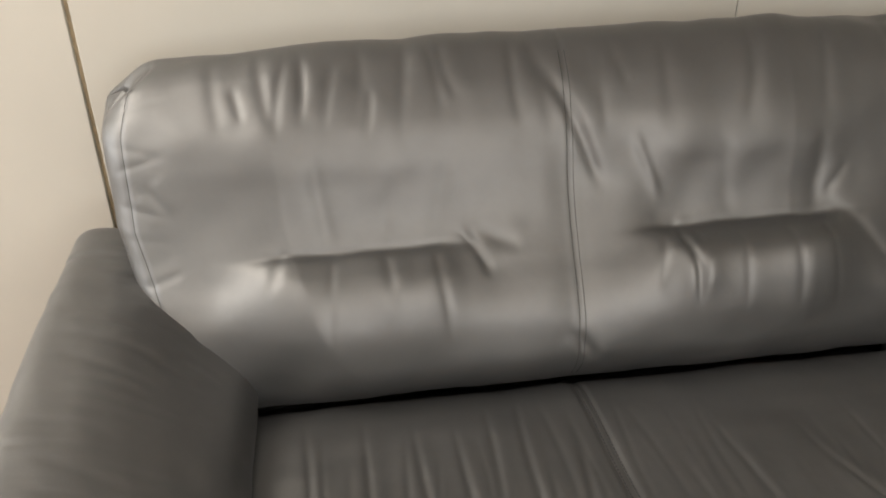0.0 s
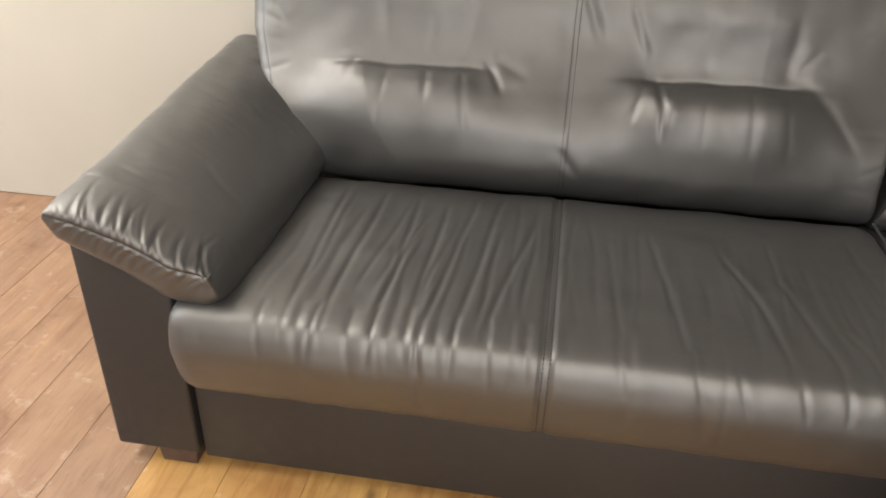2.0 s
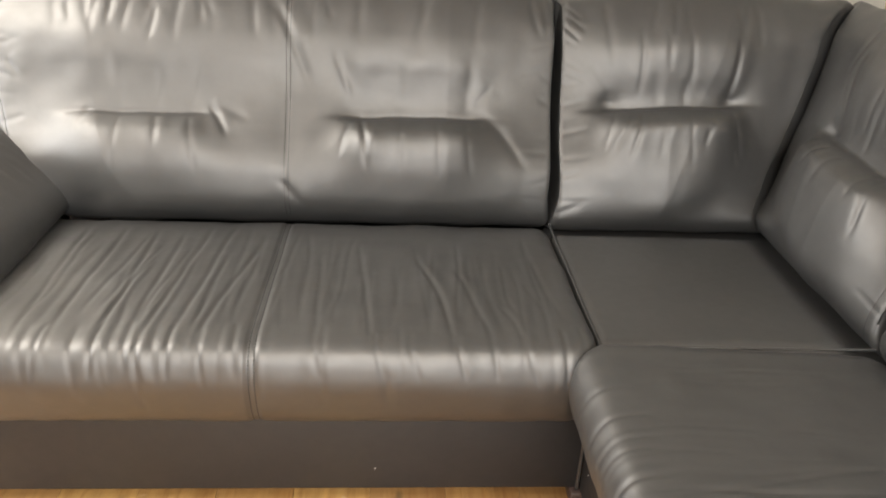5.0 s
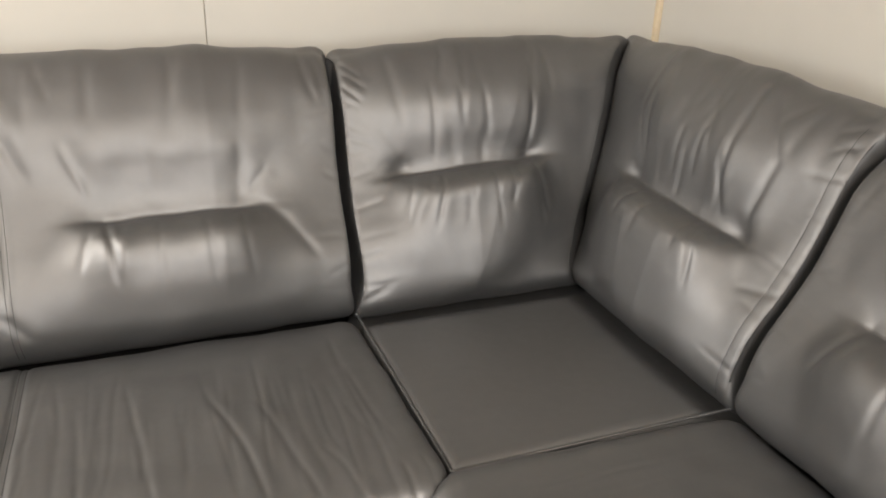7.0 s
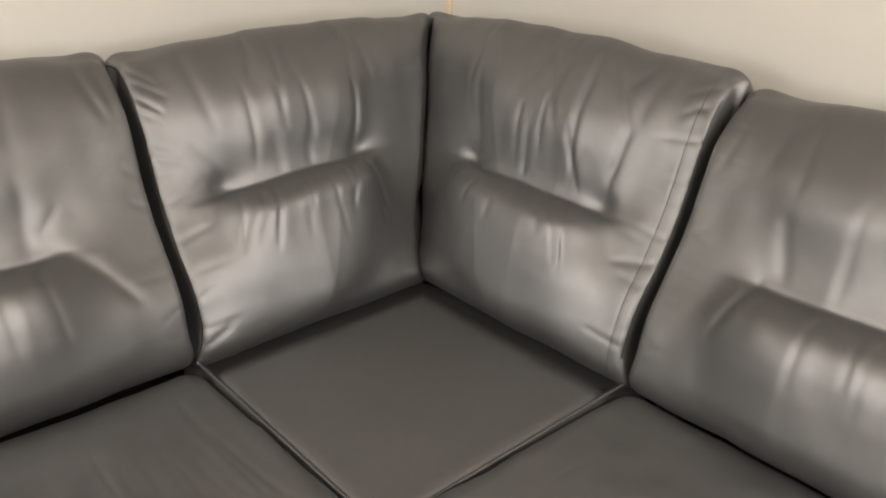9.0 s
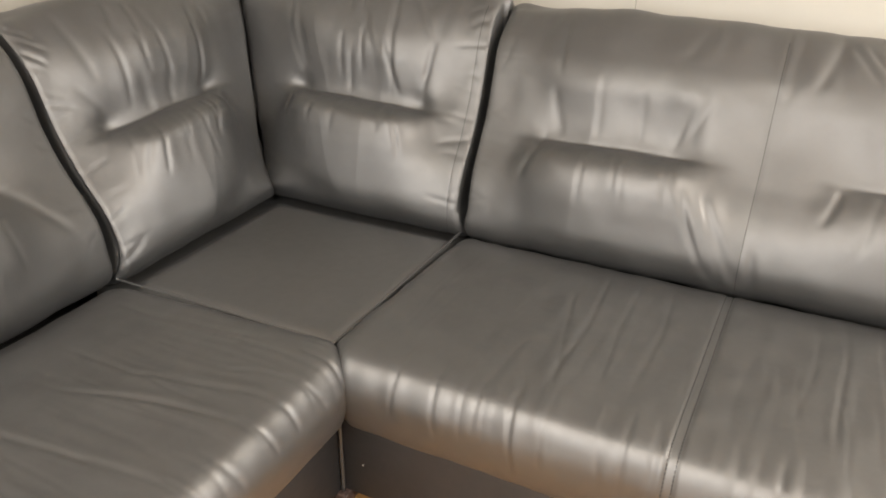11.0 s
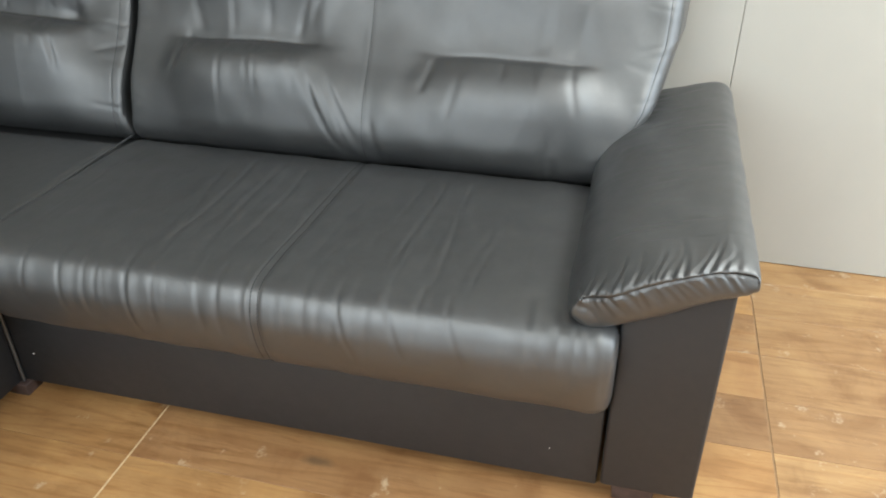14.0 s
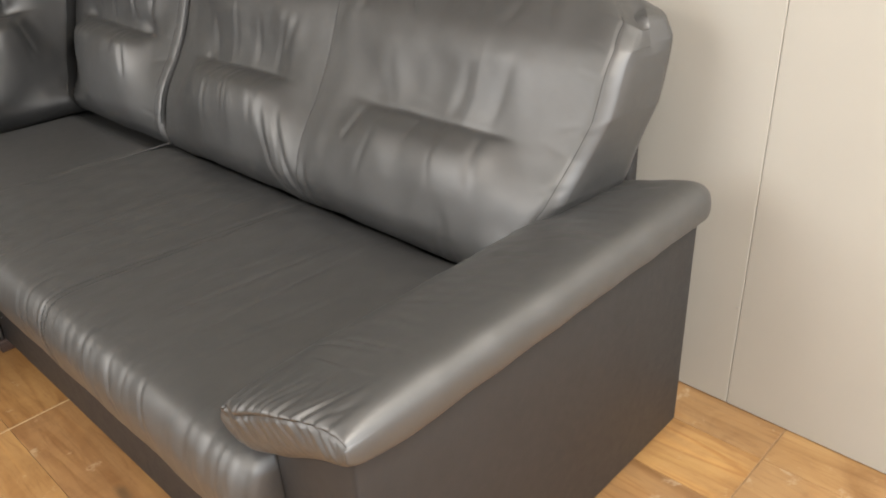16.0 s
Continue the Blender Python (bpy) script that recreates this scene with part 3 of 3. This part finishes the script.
GATHERS_RIGHT = [
    (0.174, 0.006, 0.166, -0.069, 0.008, 0.003, 0),
    (0.252, 0.009, 0.263, -0.087, 0.008, 0.004, 0),
    (0.342, 0.013, 0.340, -0.046, 0.007, 0.003, 0),
    (0.409, 0.007, 0.419, -0.126, 0.009, 0.005, 0),
    (0.470, 0.008, 0.472, -0.087, 0.008, 0.003, 0),
    (0.562, 0.013, 0.581, -0.071, 0.008, 0.003, 0),
    (0.613, 0.006, 0.618, -0.096, 0.008, 0.003, 0),
    (0.858, -0.013, 0.900, -0.112, 0.010, 0.004, 0),
    (0.957, -0.014, 0.998, -0.082, 0.010, 0.004, 0),
    (1.071, -0.011, 1.116, -0.078, 0.010, 0.004, 0),
]

seat_cushion(-1.405, -0.004, -0.713, FOLDS_LEFT + GATHERS_LEFT, 5, pose(0, 0, 0), "black leather seat cushion creased front to back")
seat_cushion(0.004, 1.385, 0.695, FOLDS_RIGHT + GATHERS_RIGHT, 8, SIDE, "black leather seat cushion with a soft sheen")


def corner_seat():
    """The flat square seat in the corner, with a piped edge."""
    n = 70
    lo, hi = 0.004, 0.70
    verts, faces = [], []
    a = np.linspace(lo, hi, n)
    for i, xx in enumerate(a):
        for j, yy in enumerate(a):
            edge = min(xx - lo, yy - lo)
            z = 0.436 - 0.014 * max(0, 1 - edge / 0.022) ** 2 + 0.004 * math.sin(xx * 6) * math.sin(yy * 5) - 0.006 * (xx + yy) - 0.042 * float(arrive(np.array(max(xx, yy)), 0.525, 0.635))
            verts.append((xx, yy, z))
    for i in range(n - 1):
        for j in range(n - 1):
            faces.append((i * n + j, (i + 1) * n + j, (i + 1) * n + j + 1, i * n + j + 1))
    rim = [i * n for i in range(n)] + [(n - 1) * n + j for j in range(1, n)] + [i * n + n - 1 for i in range(n - 2, -1, -1)] + [j for j in range(n - 2, 0, -1)]
    base = len(verts)
    verts += [(verts[i][0], verts[i][1], 0.26) for i in rim]
    m = len(rim)
    faces += [(rim[k], base + k, base + (k + 1) % m, rim[(k + 1) % m]) for k in range(m)]
    faces.append(tuple(base + k for k in range(m)))
    ob = mesh_object("corner_seat", verts, faces, LEATHER, sofa, "flat square black leather corner seat")
    tube("piping", [(x, 0.006, 0.431 - 0.006 * x) for x in np.linspace(0.006, 0.62, 60)], 0.0035, ob, LEATHER)
    tube("piping", [(0.006, y, 0.431 - 0.006 * y) for y in np.linspace(0.006, 0.62, 60)], 0.0035, ob, LEATHER)
    return ob


corner_seat()

END_ARM_L = [(0.40, -1.33), (0.50, -1.39), (0.60, -1.460), (0.75, -1.505), (0.90, -1.512), (0.97, -1.500), (1.01, -1.455)]
END_ARM_R = [(0.40, 1.30), (0.50, 1.36), (0.60, 1.41), (0.75, 1.447), (0.90, 1.450), (0.97, 1.437), (1.01, 1.39)]
# folds set one by one: x, z of both ends, width, rise, bend
FOLDS_WIDE_A = [
    (-1.172, 0.991, -1.180, 0.900, 0.010, 0.005, 0.004),
    (-1.059, 0.943, -1.075, 0.868, 0.010, 0.005, 0.004),
    (-1.118, 0.977, -1.146, 0.889, 0.012, 0.004, -0.004),
    (-1.291, 0.958, -1.277, 0.909, 0.010, 0.004, 0),
    (-0.921, 0.722, -0.869, 0.649, 0.010, 0.009, 0.004),
    (-0.895, 0.722, -0.813, 0.685, 0.014, 0.005, 0),
    (-1.229, 0.712, -1.245, 0.651, 0.010, 0.004, 0),
    (-1.447, 0.818, -1.411, 0.773, 0.010, 0.005, 0),
    (-0.751, 0.958, -0.652, 0.774, 0.014, 0.011, 0.012),
    (-0.595, 0.859, -0.550, 0.747, 0.010, -0.006, 0),
    (-0.523, 0.688, -0.504, 0.586, 0.008, 0.009, 0.003),
    (-0.550, 0.682, -0.581, 0.607, 0.009, 0.006, 0),
    (-0.198, 0.717, -0.071, 0.593, 0.014, 0.006, 0.006),
    (-0.217, 0.736, -0.172, 0.786, 0.012, 0.005, 0),
    (-0.525, 0.711, -0.498, 0.604, 0.009, 0.006, 0),
    (-0.732, 0.557, -0.676, 0.494, 0.012, 0.009, 0),
]
FOLDS_CORNER_A = [
    (0.237, 0.925, 0.239, 0.773, 0.010, 0.005, 0.003),
    (0.307, 0.925, 0.313, 0.830, 0.010, 0.004, 0),
    (0.507, 0.916, 0.493, 0.765, 0.010, 0.008, 0.004),
    (0.370, 0.917, 0.382, 0.793, 0.010, 0.004, 0),
    (0.217, 0.733, 0.159, 0.627, 0.008, 0.004, 0.003),
    (0.312, 0.735, 0.302, 0.658, 0.008, 0.003, 0),
    (0.414, 0.742, 0.403, 0.641, 0.008, 0.003, 0),
    (0.492, 0.754, 0.517, 0.624, 0.012, 0.007, -0.01),
    (0.003, 0.464, 0.087, 0.508, 0.012, 0.006, 0),
    (0.022, 0.990, 0.075, 0.950, 0.006, 0.004, 0),
    (0.022, 0.968, 0.085, 0.925, 0.006, 0.004, 0),
    (0.022, 0.940, 0.070, 0.900, 0.006, 0.006, 0),
    (0.240, 0.730, 0.204, 0.614, 0.008, 0.006, 0.003),
    (0.442, 0.733, 0.397, 0.644, 0.008, 0.004, 0),
]
FOLDS_CORNER_B = [
    (-0.605, 0.928, -0.541, 0.771, 0.016, 0.006, 0),
    (-0.435, 0.884, -0.428, 0.773, 0.010, 0.004, 0),
    (-0.371, 0.905, -0.363, 0.789, 0.009, 0.004, 0),
    (-0.282, 0.895, -0.267, 0.756, 0.009, 0.005, 0.003),
    (-0.160, 0.884, -0.179, 0.743, 0.012, 0.006, 0),
    (-0.250, 0.713, -0.184, 0.613, 0.008, 0.005, 0.003),
    (-0.579, 0.723, -0.558, 0.645, 0.010, 0.006, 0),
    (-0.221, 0.698, -0.187, 0.597, 0.008, 0.006, 0.004),
    (-0.166, 0.717, -0.051, 0.701, 0.012, 0.004, 0),
    (-0.018, 0.985, -0.085, 0.955, 0.007, 0.003, 0),
    (-0.018, 0.955, -0.075, 0.925, 0.007, 0.003, 0),
    (-0.420, 0.985, -0.330, 0.850, 0.012, 0.006, 0.004),
    (-0.250, 0.980, -0.150, 0.870, 0.010, 0.005, 0.004),
    (-0.296, 0.860, -0.244, 0.742, 0.009, 0.005, 0),
    (-0.147, 1.000, -0.207, 0.934, 0.014, 0.004, 0),
]
FOLDS_WIDE_B = [
    (0.187, 0.712, 0.151, 0.603, 0.012, 0.009, 0.006),
    (0.860, 0.985, 0.960, 0.890, 0.007, 0.008, 0.003),
    (0.830, 0.985, 0.900, 0.915, 0.008, 0.006, 0.003),
    (0.383, 0.702, 0.397, 0.602, 0.009, 0.004, 0),
    (0.511, 0.697, 0.526, 0.627, 0.009, 0.004, 0),
    (0.595, 0.632, 0.695, 0.479, 0.010, 0.009, 0.004),
    (0.544, 0.631, 0.662, 0.434, 0.010, 0.008, -0.004),
    (0.573, 0.846, 0.535, 0.741, 0.014, 0.005, 0),
    (0.594, 0.630, 0.686, 0.426, 0.010, 0.008, 0.004),
    (0.872, 0.689, 0.846, 0.613, 0.012, 0.008, 0.005),
    (0.719, 0.556, 0.746, 0.423, 0.010, 0.006, 0),
    (1.160, 0.519, 1.146, 0.431, 0.014, 0.006, 0),
    (1.169, 0.553, 1.189, 0.419, 0.016, 0.006, 0),
    (1.330, 0.521, 1.286, 0.470, 0.014, 0.006, 0),
    (0.574, 0.637, 0.677, 0.413, 0.010, 0.006, 0),
]
back_cushion(END_ARM_L, [(0.40, 0.004), (1.0, 0.011)], [(-1.26, -0.925, 0.700, 0.704, 0.0135), (-0.55, -0.21, 0.703, 0.708, 0.026)], -0.715, FOLDS_WIDE_A, 21,
             pose(0, 0, 0), "wide black leather back cushion with two tufted creases", (-0.008, 0.020), 0.020, 0.004)
back_cushion([(0.40, 0.005), (1.0, 0.012)], None, [(0.155, 0.50, 0.742, 0.758, 0.028)], None, FOLDS_CORNER_A, 34,
             pose(0, 0, 0), "black leather corner back cushion with one tufted crease", (0.012, 0.022), 0.004, 0.0, False, 0.016)
back_cushion(None, [(0.40, 0.003), (1.0, -0.004)], [(-0.565, -0.180, 0.732, 0.724, 0.028)], None, FOLDS_CORNER_B, 47,
             SIDE, "black leather corner back cushion with one tufted crease", (0.022, 0.012), 0.0, 0.004, True, 0.018)
back_cushion([(0.40, 0.004), (1.0, -0.003)], END_ARM_R, [(0.19, 0.55, 0.703, 0.703, 0.026), (0.895, 1.245, 0.700, 0.698, 0.0135)], 0.70, FOLDS_WIDE_B, 58,
             SIDE, "wide black leather back cushion with two tufted creases", (-0.014, -0.050), 0.004, 0.014, False, 0.014, (0.0,))

# ---- armrests ----
ARM_LOOP = [(-0.014, 0.454), (-0.008, 0.498), (0.022, 0.540), (0.075, 0.578), (0.140, 0.608), (0.210, 0.630), (0.264, 0.637), (0.291, 0.622),
            (0.299, 0.590), (0.292, 0.556), (0.268, 0.537), (0.200, 0.500), (0.140, 0.463), (0.085, 0.434), (0.030, 0.424)]


def armrest_pad(place, mirror, turn, seed, drop, lift, label):
    """A padded armrest: a roll that is high outside and slopes down to the seat, with a gathered seam across its front end."""
    rng = np.random.RandomState(seed)
    loop = spline_loop(ARM_LOOP, 260)
    ln = loop_normals(loop)
    d = np.concatenate([np.linspace(0.080, 0.15, 24, endpoint=False), np.linspace(0.15, 0.90, 104)])
    nu, nv = len(d), len(loop)
    w, z = loop[:, 0][None, :].repeat(nu, 0), loop[:, 1][None, :].repeat(nu, 0)
    dg = d[:, None].repeat(nv, 1)
    qb = np.clip(1 - (d[-1] - dg) / 0.05, 0, 1)
    e = 0.03 * (1 - np.sqrt(np.clip(1 - qb * qb, 0, 1)))
    ww, zz = w - ln[:, 0] * e, z - ln[:, 1] * e
    zz = zz + (lift * np.clip(dg, 0, 1) - drop) * arrive(w, 0.02, 0.20) + (0.014 if drop > 0 else -0.020) * arrive(-ln[:, 1], 0.0, 0.5) * arrive(w, 0.04, 0.12)
    if drop <= 0:
        ww = ww + 0.013 * arrive(w, 0.15, 0.28) * arrive(dg, 0.2, 0.6)
    g = np.stack([ww, dg, zz], 2)
    # rings over the front end, down to the gathered seam
    a, b = np.array([0.016, 0.516]), np.array([0.288, 0.616 - drop])
    rings = 48
    f0 = g[0]
    tt = np.clip(((f0[:, [0, 2]] - a) @ (b - a)) / np.dot(b - a, b - a), 0, 1)
    target = a + (b - a) * tt[:, None] + np.array([0, 0.026 if drop > 0 else 0.009]) * np.sin(math.pi * tt ** 1.4)[:, None]
    extra = []
    above = f0[:, 2] > np.interp(f0[:, 0], [a[0], b[0]], [a[1], b[1]])
    for k in range(1, rings + 1):
        sk = k / rings
        p = f0.copy()
        th = sk * math.pi / 2
        p[:, [0, 2]] = target + (f0[:, [0, 2]] - target) * np.maximum(np.where(above, math.cos(th) ** 0.80, 1 - sk), 0.006)[:, None]
        p[:, 1] = d[0] - 0.131 + np.where(above, 0.131 * (1 - math.sin(th)), 0.026 * (1 - sk) - 0.004 * math.sin(math.pi * sk) + 0.105 * (1 - sk) ** 6)
        p[:, 1] += (0.014 * np.sin(math.pi * tt) + (0.032 if drop > 0 else 0.006) * arrive(tt, 0.55, 1.0) + 0.026 * (1 - arrive(tt, 0.0, 0.22))) * sk
        extra.append(p)
    g = np.concatenate([np.array(extra[::-1]), g], 0)
    n_all = len(g)
    wall = np.concatenate([np.zeros((rings, nv)), dg], 0)
    along = np.tile(tt, (n_all, 1)) * np.linalg.norm(b - a)
    # distance over the leather from the seam
    step = np.linalg.norm(np.diff(g, axis=0), axis=2)
    dist = np.concatenate([np.zeros((1, nv)), np.cumsum(step, 0)], 0)
    side = np.where(loop[:, 1] > np.interp(loop[:, 0], [a[0], b[0]], [a[1], b[1]]), 1.0, -1.0)[None, :]
    disp = np.zeros((n_all, nv))
    length = float(np.linalg.norm(b - a))
    for i in range(46):
        c0 = (i // 2 + rng.uniform(0.15, 0.85)) / 23 * length - 0.015
        slope, upper = rng.uniform(0.35, 0.9), i % 2
        reach = rng.uniform(0.030, 0.070) if upper else rng.uniform(0.020, 0.045)
        amp = rng.uniform(0.0014, 0.0038)
        x = (along - c0 - slope * dist + 3.0 * dist * dist) / rng.uniform(0.0050, 0.0075)
        groove = 0.6 * np.exp(-((x - 1.3) / 1.1) ** 2) + 0.4 * np.exp(-((x + 1.3) / 1.1) ** 2) - 1.0 * np.exp(-(x / 0.7) ** 2)
        disp += amp * groove * (1 - arrive(along / length, 0.86, 1.0)) * np.exp(-(dist / reach) ** 2) * arrive(dist, 0.0, 0.005) * np.where(side > 0, upper, 1 - upper)
    disp -= 0.0016 * np.exp(-(dist / 0.0035) ** 2)
    # soft cross creases over the top
    over = arrive(np.tile(ln[:, 1], (n_all, 1)), 0.0, 0.4) * arrive(wall, 0.02, 0.08)
    for i in range(26):
        da = 0.10 + 0.78 * (i + rng.uniform(0, 0.9)) / 26
        wa = rng.uniform(0.02, 0.16)
        disp += over * pleat(np.tile(loop[:, 0], (n_all, 1)), wall, (wa, da), (wa + rng.uniform(0.08, 0.16), da + rng.uniform(-0.015, 0.035)), rng.uniform(0.007, 0.012), rng.uniform(0.0006, 0.0022), rng.uniform(-0.006, 0.006))
    disp += 0.0025 * lumps(wall, along, 0.18, seed) + 0.0014 * lumps(wall, along, 0.08, seed + 4)
    nrm = grid_normals(g)
    mid = g[n_all // 2].mean(0)
    if np.sum((g[n_all // 2] - mid) * nrm[n_all // 2]) < 0:
        nrm = -nrm
    g = g + nrm * disp[..., None]
    g[..., 0] = place + mirror * g[..., 0]
    verts = g.reshape(-1, 3).tolist()
    faces = loft_faces(n_all, nv)
    if mirror < 0:
        faces = [f[::-1] for f in faces]
    close_end(verts, faces, list(range((n_all - 1) * nv, n_all * nv)), (0, 0.006, 0))
    ob = mesh_object("armrest_pad", verts, faces, LEATHER, sofa, label)
    ob.matrix_basis = turn
    return ob


def arm_panel(x0, x1, turn):
    bm = box((x0, 0.0, 0.045), (x1, 0.885, 0.556), 0.008, 3)
    ob = part("arm_panel", bm, VINYL, sofa, "smooth black vinyl side panel")
    ob.matrix_basis = turn
    return ob


def foot(x, y, turn):
    bm = box((x - 0.045, y, 0.0), (x + 0.045, y + 0.06, 0.05), 0.004)
    for v in bm.verts:
        if v.co.z < 0.02:
            v.co.x = x + (v.co.x - x) * 0.88
    ob = part("foot", bm, FOOT, sofa, "short dark-stained wooden foot")
    ob.matrix_basis = turn


armrest_pad(-1.31, -1, pose(0, 0, 0), 71, -0.006, 0.056, "padded black leather armrest with a gathered front")
armrest_pad(1.302, 1, SIDE, 83, 0.018, 0.004, "padded black leather armrest with a gathered front")
arm_panel(-1.596, -1.412, pose(0, 0, 0))
arm_panel(1.388, 1.572, SIDE)
foot(-1.468, 0.012, pose(0, 0, 0))
foot(1.455, 0.012, SIDE)
foot(-1.468, 0.80, pose(0, 0, 0))
foot(1.455, 0.80, SIDE)


def front_board(x0, x1, turn):
    ob = part("front_board", box((x0, 0.010, 0.032), (x1, 0.040, 0.262), 0.005, 3), VINYL, sofa, "smooth black vinyl front board")
    ob.matrix_basis = turn


front_board(-1.404, 0.006, pose(0, 0, 0))
front_board(-0.008, 1.381, SIDE)
tube("corner_cord", [(0.004, 0.004, z) for z in np.linspace(0.03, 0.40, 30)], 0.0045, sofa, LEATHER, 10, "raised leather cord in the inner corner")
part("foot", box((-0.012, -0.012, 0.0), (0.045, 0.045, 0.034), 0.003), FOOT, sofa, "short dark-stained wooden foot")

# hidden frame under the seats and behind the cushions
part("back_frame", box((-1.44, 0.93, 0.05), (0.93, 0.972, 0.70), 0.012), VINYL, sofa)
part("back_frame", box((0.935, -1.385, 0.05), (0.972, 0.92, 0.70), 0.012), VINYL, sofa)
part("seat_frame", box((-1.40, 0.06, 0.06), (0.90, 0.90, 0.245), 0.01), VINYL, sofa)
part("seat_frame", box((0.06, -1.37, 0.06), (0.90, 0.05, 0.245), 0.01), VINYL, sofa)

# ---- the room ----
WALL_Y, WALL_X, CORNER_X = 1.092, 1.060, 1.106      # the east wall stands a degree out of square
X_FAR, Y_FAR, TOP = -4.2, -4.6, 2.6


def wall_panel(parent, name, lo, hi, mat=WALL):
    ob = part(name, box(lo, hi, 0.0015, 1), mat, parent, smooth=False)
    return ob


def structure(name, lo, hi, mat, label):
    bm = box(lo, hi)
    me = bpy.data.meshes.new(name)
    bm.to_mesh(me)
    bm.free()
    me.materials.append(mat)
    return tagged(new(name, me), label, name.split("_")[0], kind="structure")


wall_north = structure("wall_north", (X_FAR, WALL_Y + 0.012, 0), (WALL_X + 0.15, WALL_Y + 0.15, TOP), JOINT, "cream painted panel wall with thin vertical joints")
wall_east = structure("wall_east", (WALL_X + 0.012, Y_FAR, 0), (WALL_X + 0.15, WALL_Y + 0.012, TOP), JOINT, "cream painted panel wall with thin vertical joints")
structure("wall_west", (X_FAR - 0.15, Y_FAR, 0), (X_FAR, WALL_Y + 0.15, TOP), WALL, "plain cream painted wall")
structure("wall_south", (X_FAR, Y_FAR - 0.15, 0), (WALL_X + 0.15, Y_FAR, TOP), WALL, "plain cream painted wall")
structure("ceiling", (X_FAR, Y_FAR, TOP), (WALL_X + 0.15, WALL_Y + 0.15, TOP + 0.1), CEILING, "plain white painted ceiling")
edges = [X_FAR + 0.001, -2.96, -1.608, -0.246, CORNER_X - 0.012]
gaps = [0.004, 0.006, 0.010, 0.0018]
for i in range(4):
    wall_panel(wall_north, "panel", (edges[i] + gaps[i] / 2, WALL_Y, 0.002), (edges[i + 1] - (gaps[i + 1] / 2 if i < 3 else 0), WALL_Y + 0.012, TOP - 0.002))
edges = [WALL_Y - 0.012, -0.285, -1.612, -2.97, Y_FAR + 0.001]
for i in range(4):
    wall_panel(wall_east, "panel", (WALL_X, edges[i + 1] + 0.0006, 0.002), (WALL_X + 0.012, edges[i] - 0.0006, TOP - 0.002))
part("corner_batten", box((CORNER_X - 0.014, WALL_Y - 0.018, 0.0), (CORNER_X + 0.008, WALL_Y + 0.010, TOP - 0.002), 0.003), BATTEN, wall_north, "pale wooden corner batten")
part("screw", box((WALL_X - 0.002, -1.6075, 0.2625), (WALL_X + 0.002, -1.6025, 0.2675), 0.001), SCREW, wall_east)

wall_east.matrix_world = pose(WALL_X, -1.6, 0, 0, 0, -1.0) @ pose(-WALL_X, 1.6, 0)

floor = structure("floor", (X_FAR, Y_FAR, -0.06), (WALL_X + 0.15, WALL_Y + 0.15, -0.0045), SUBFLOOR, "warm brown wood-look board floor with open end joints")
PITCH = 0.1765
rng = np.random.RandomState(3)
rows_y = [(-4.58, -3.150), (-3.150, -1.755), (-1.755, -0.362), (-0.362, WALL_Y + 0.002)]
x = -0.83 - PITCH * 19
while x < CORNER_X:
    for r, (ya, yb) in enumerate(rows_y):
        xa, xb = max(x, X_FAR), min(x + PITCH, CORNER_X + 0.01)
        if xb - xa < 0.02:
            continue
        end = 0.0014 if r == 0 else 0.0024
        bm = box((xa + 0.0005, ya + end, -0.006), (xb - 0.0005, yb - (0.0024 if r < 3 else 0.0), 0.0), 0.0005, 1)
        part("board", bm, WORN if xb < -1.5 else AGED if r < 2 or (r == 2 and rng.uniform() < 0.35) else WOOD, floor, smooth=False)
        if r in (2, 3):
            pale = r == 3 or rng.uniform() < 0.25
            part("joint_filling", box((xa, ya - 0.0022, -0.005), (xb, ya + 0.0022, -0.0006 if pale else -0.0014), 0.0), PUTTY if pale else SUBFLOOR, floor, smooth=False)
    x += PITCH

# bits of white lint caught on the leather
for x, y, z, turn in ((0.048, 0.0085, 0.124, SIDE), (1.280, 0.0085, 0.115, SIDE), (-0.465, 0.0085, 0.094, pose(0, 0, 0))):
    bm = box((x - 0.0013, y - 0.0010, z - 0.0010), (x + 0.0013, y + 0.0013, z + 0.0010), 0.0007)
    me = bpy.data.meshes.new("lint")
    bm.to_mesh(me)
    bm.free()
    me.materials.append(LINT)
    ob = tagged(new("lint", me), "tiny bit of white lint caught on the black sofa", "lint", "bits of lint")
    ob.matrix_world = turn
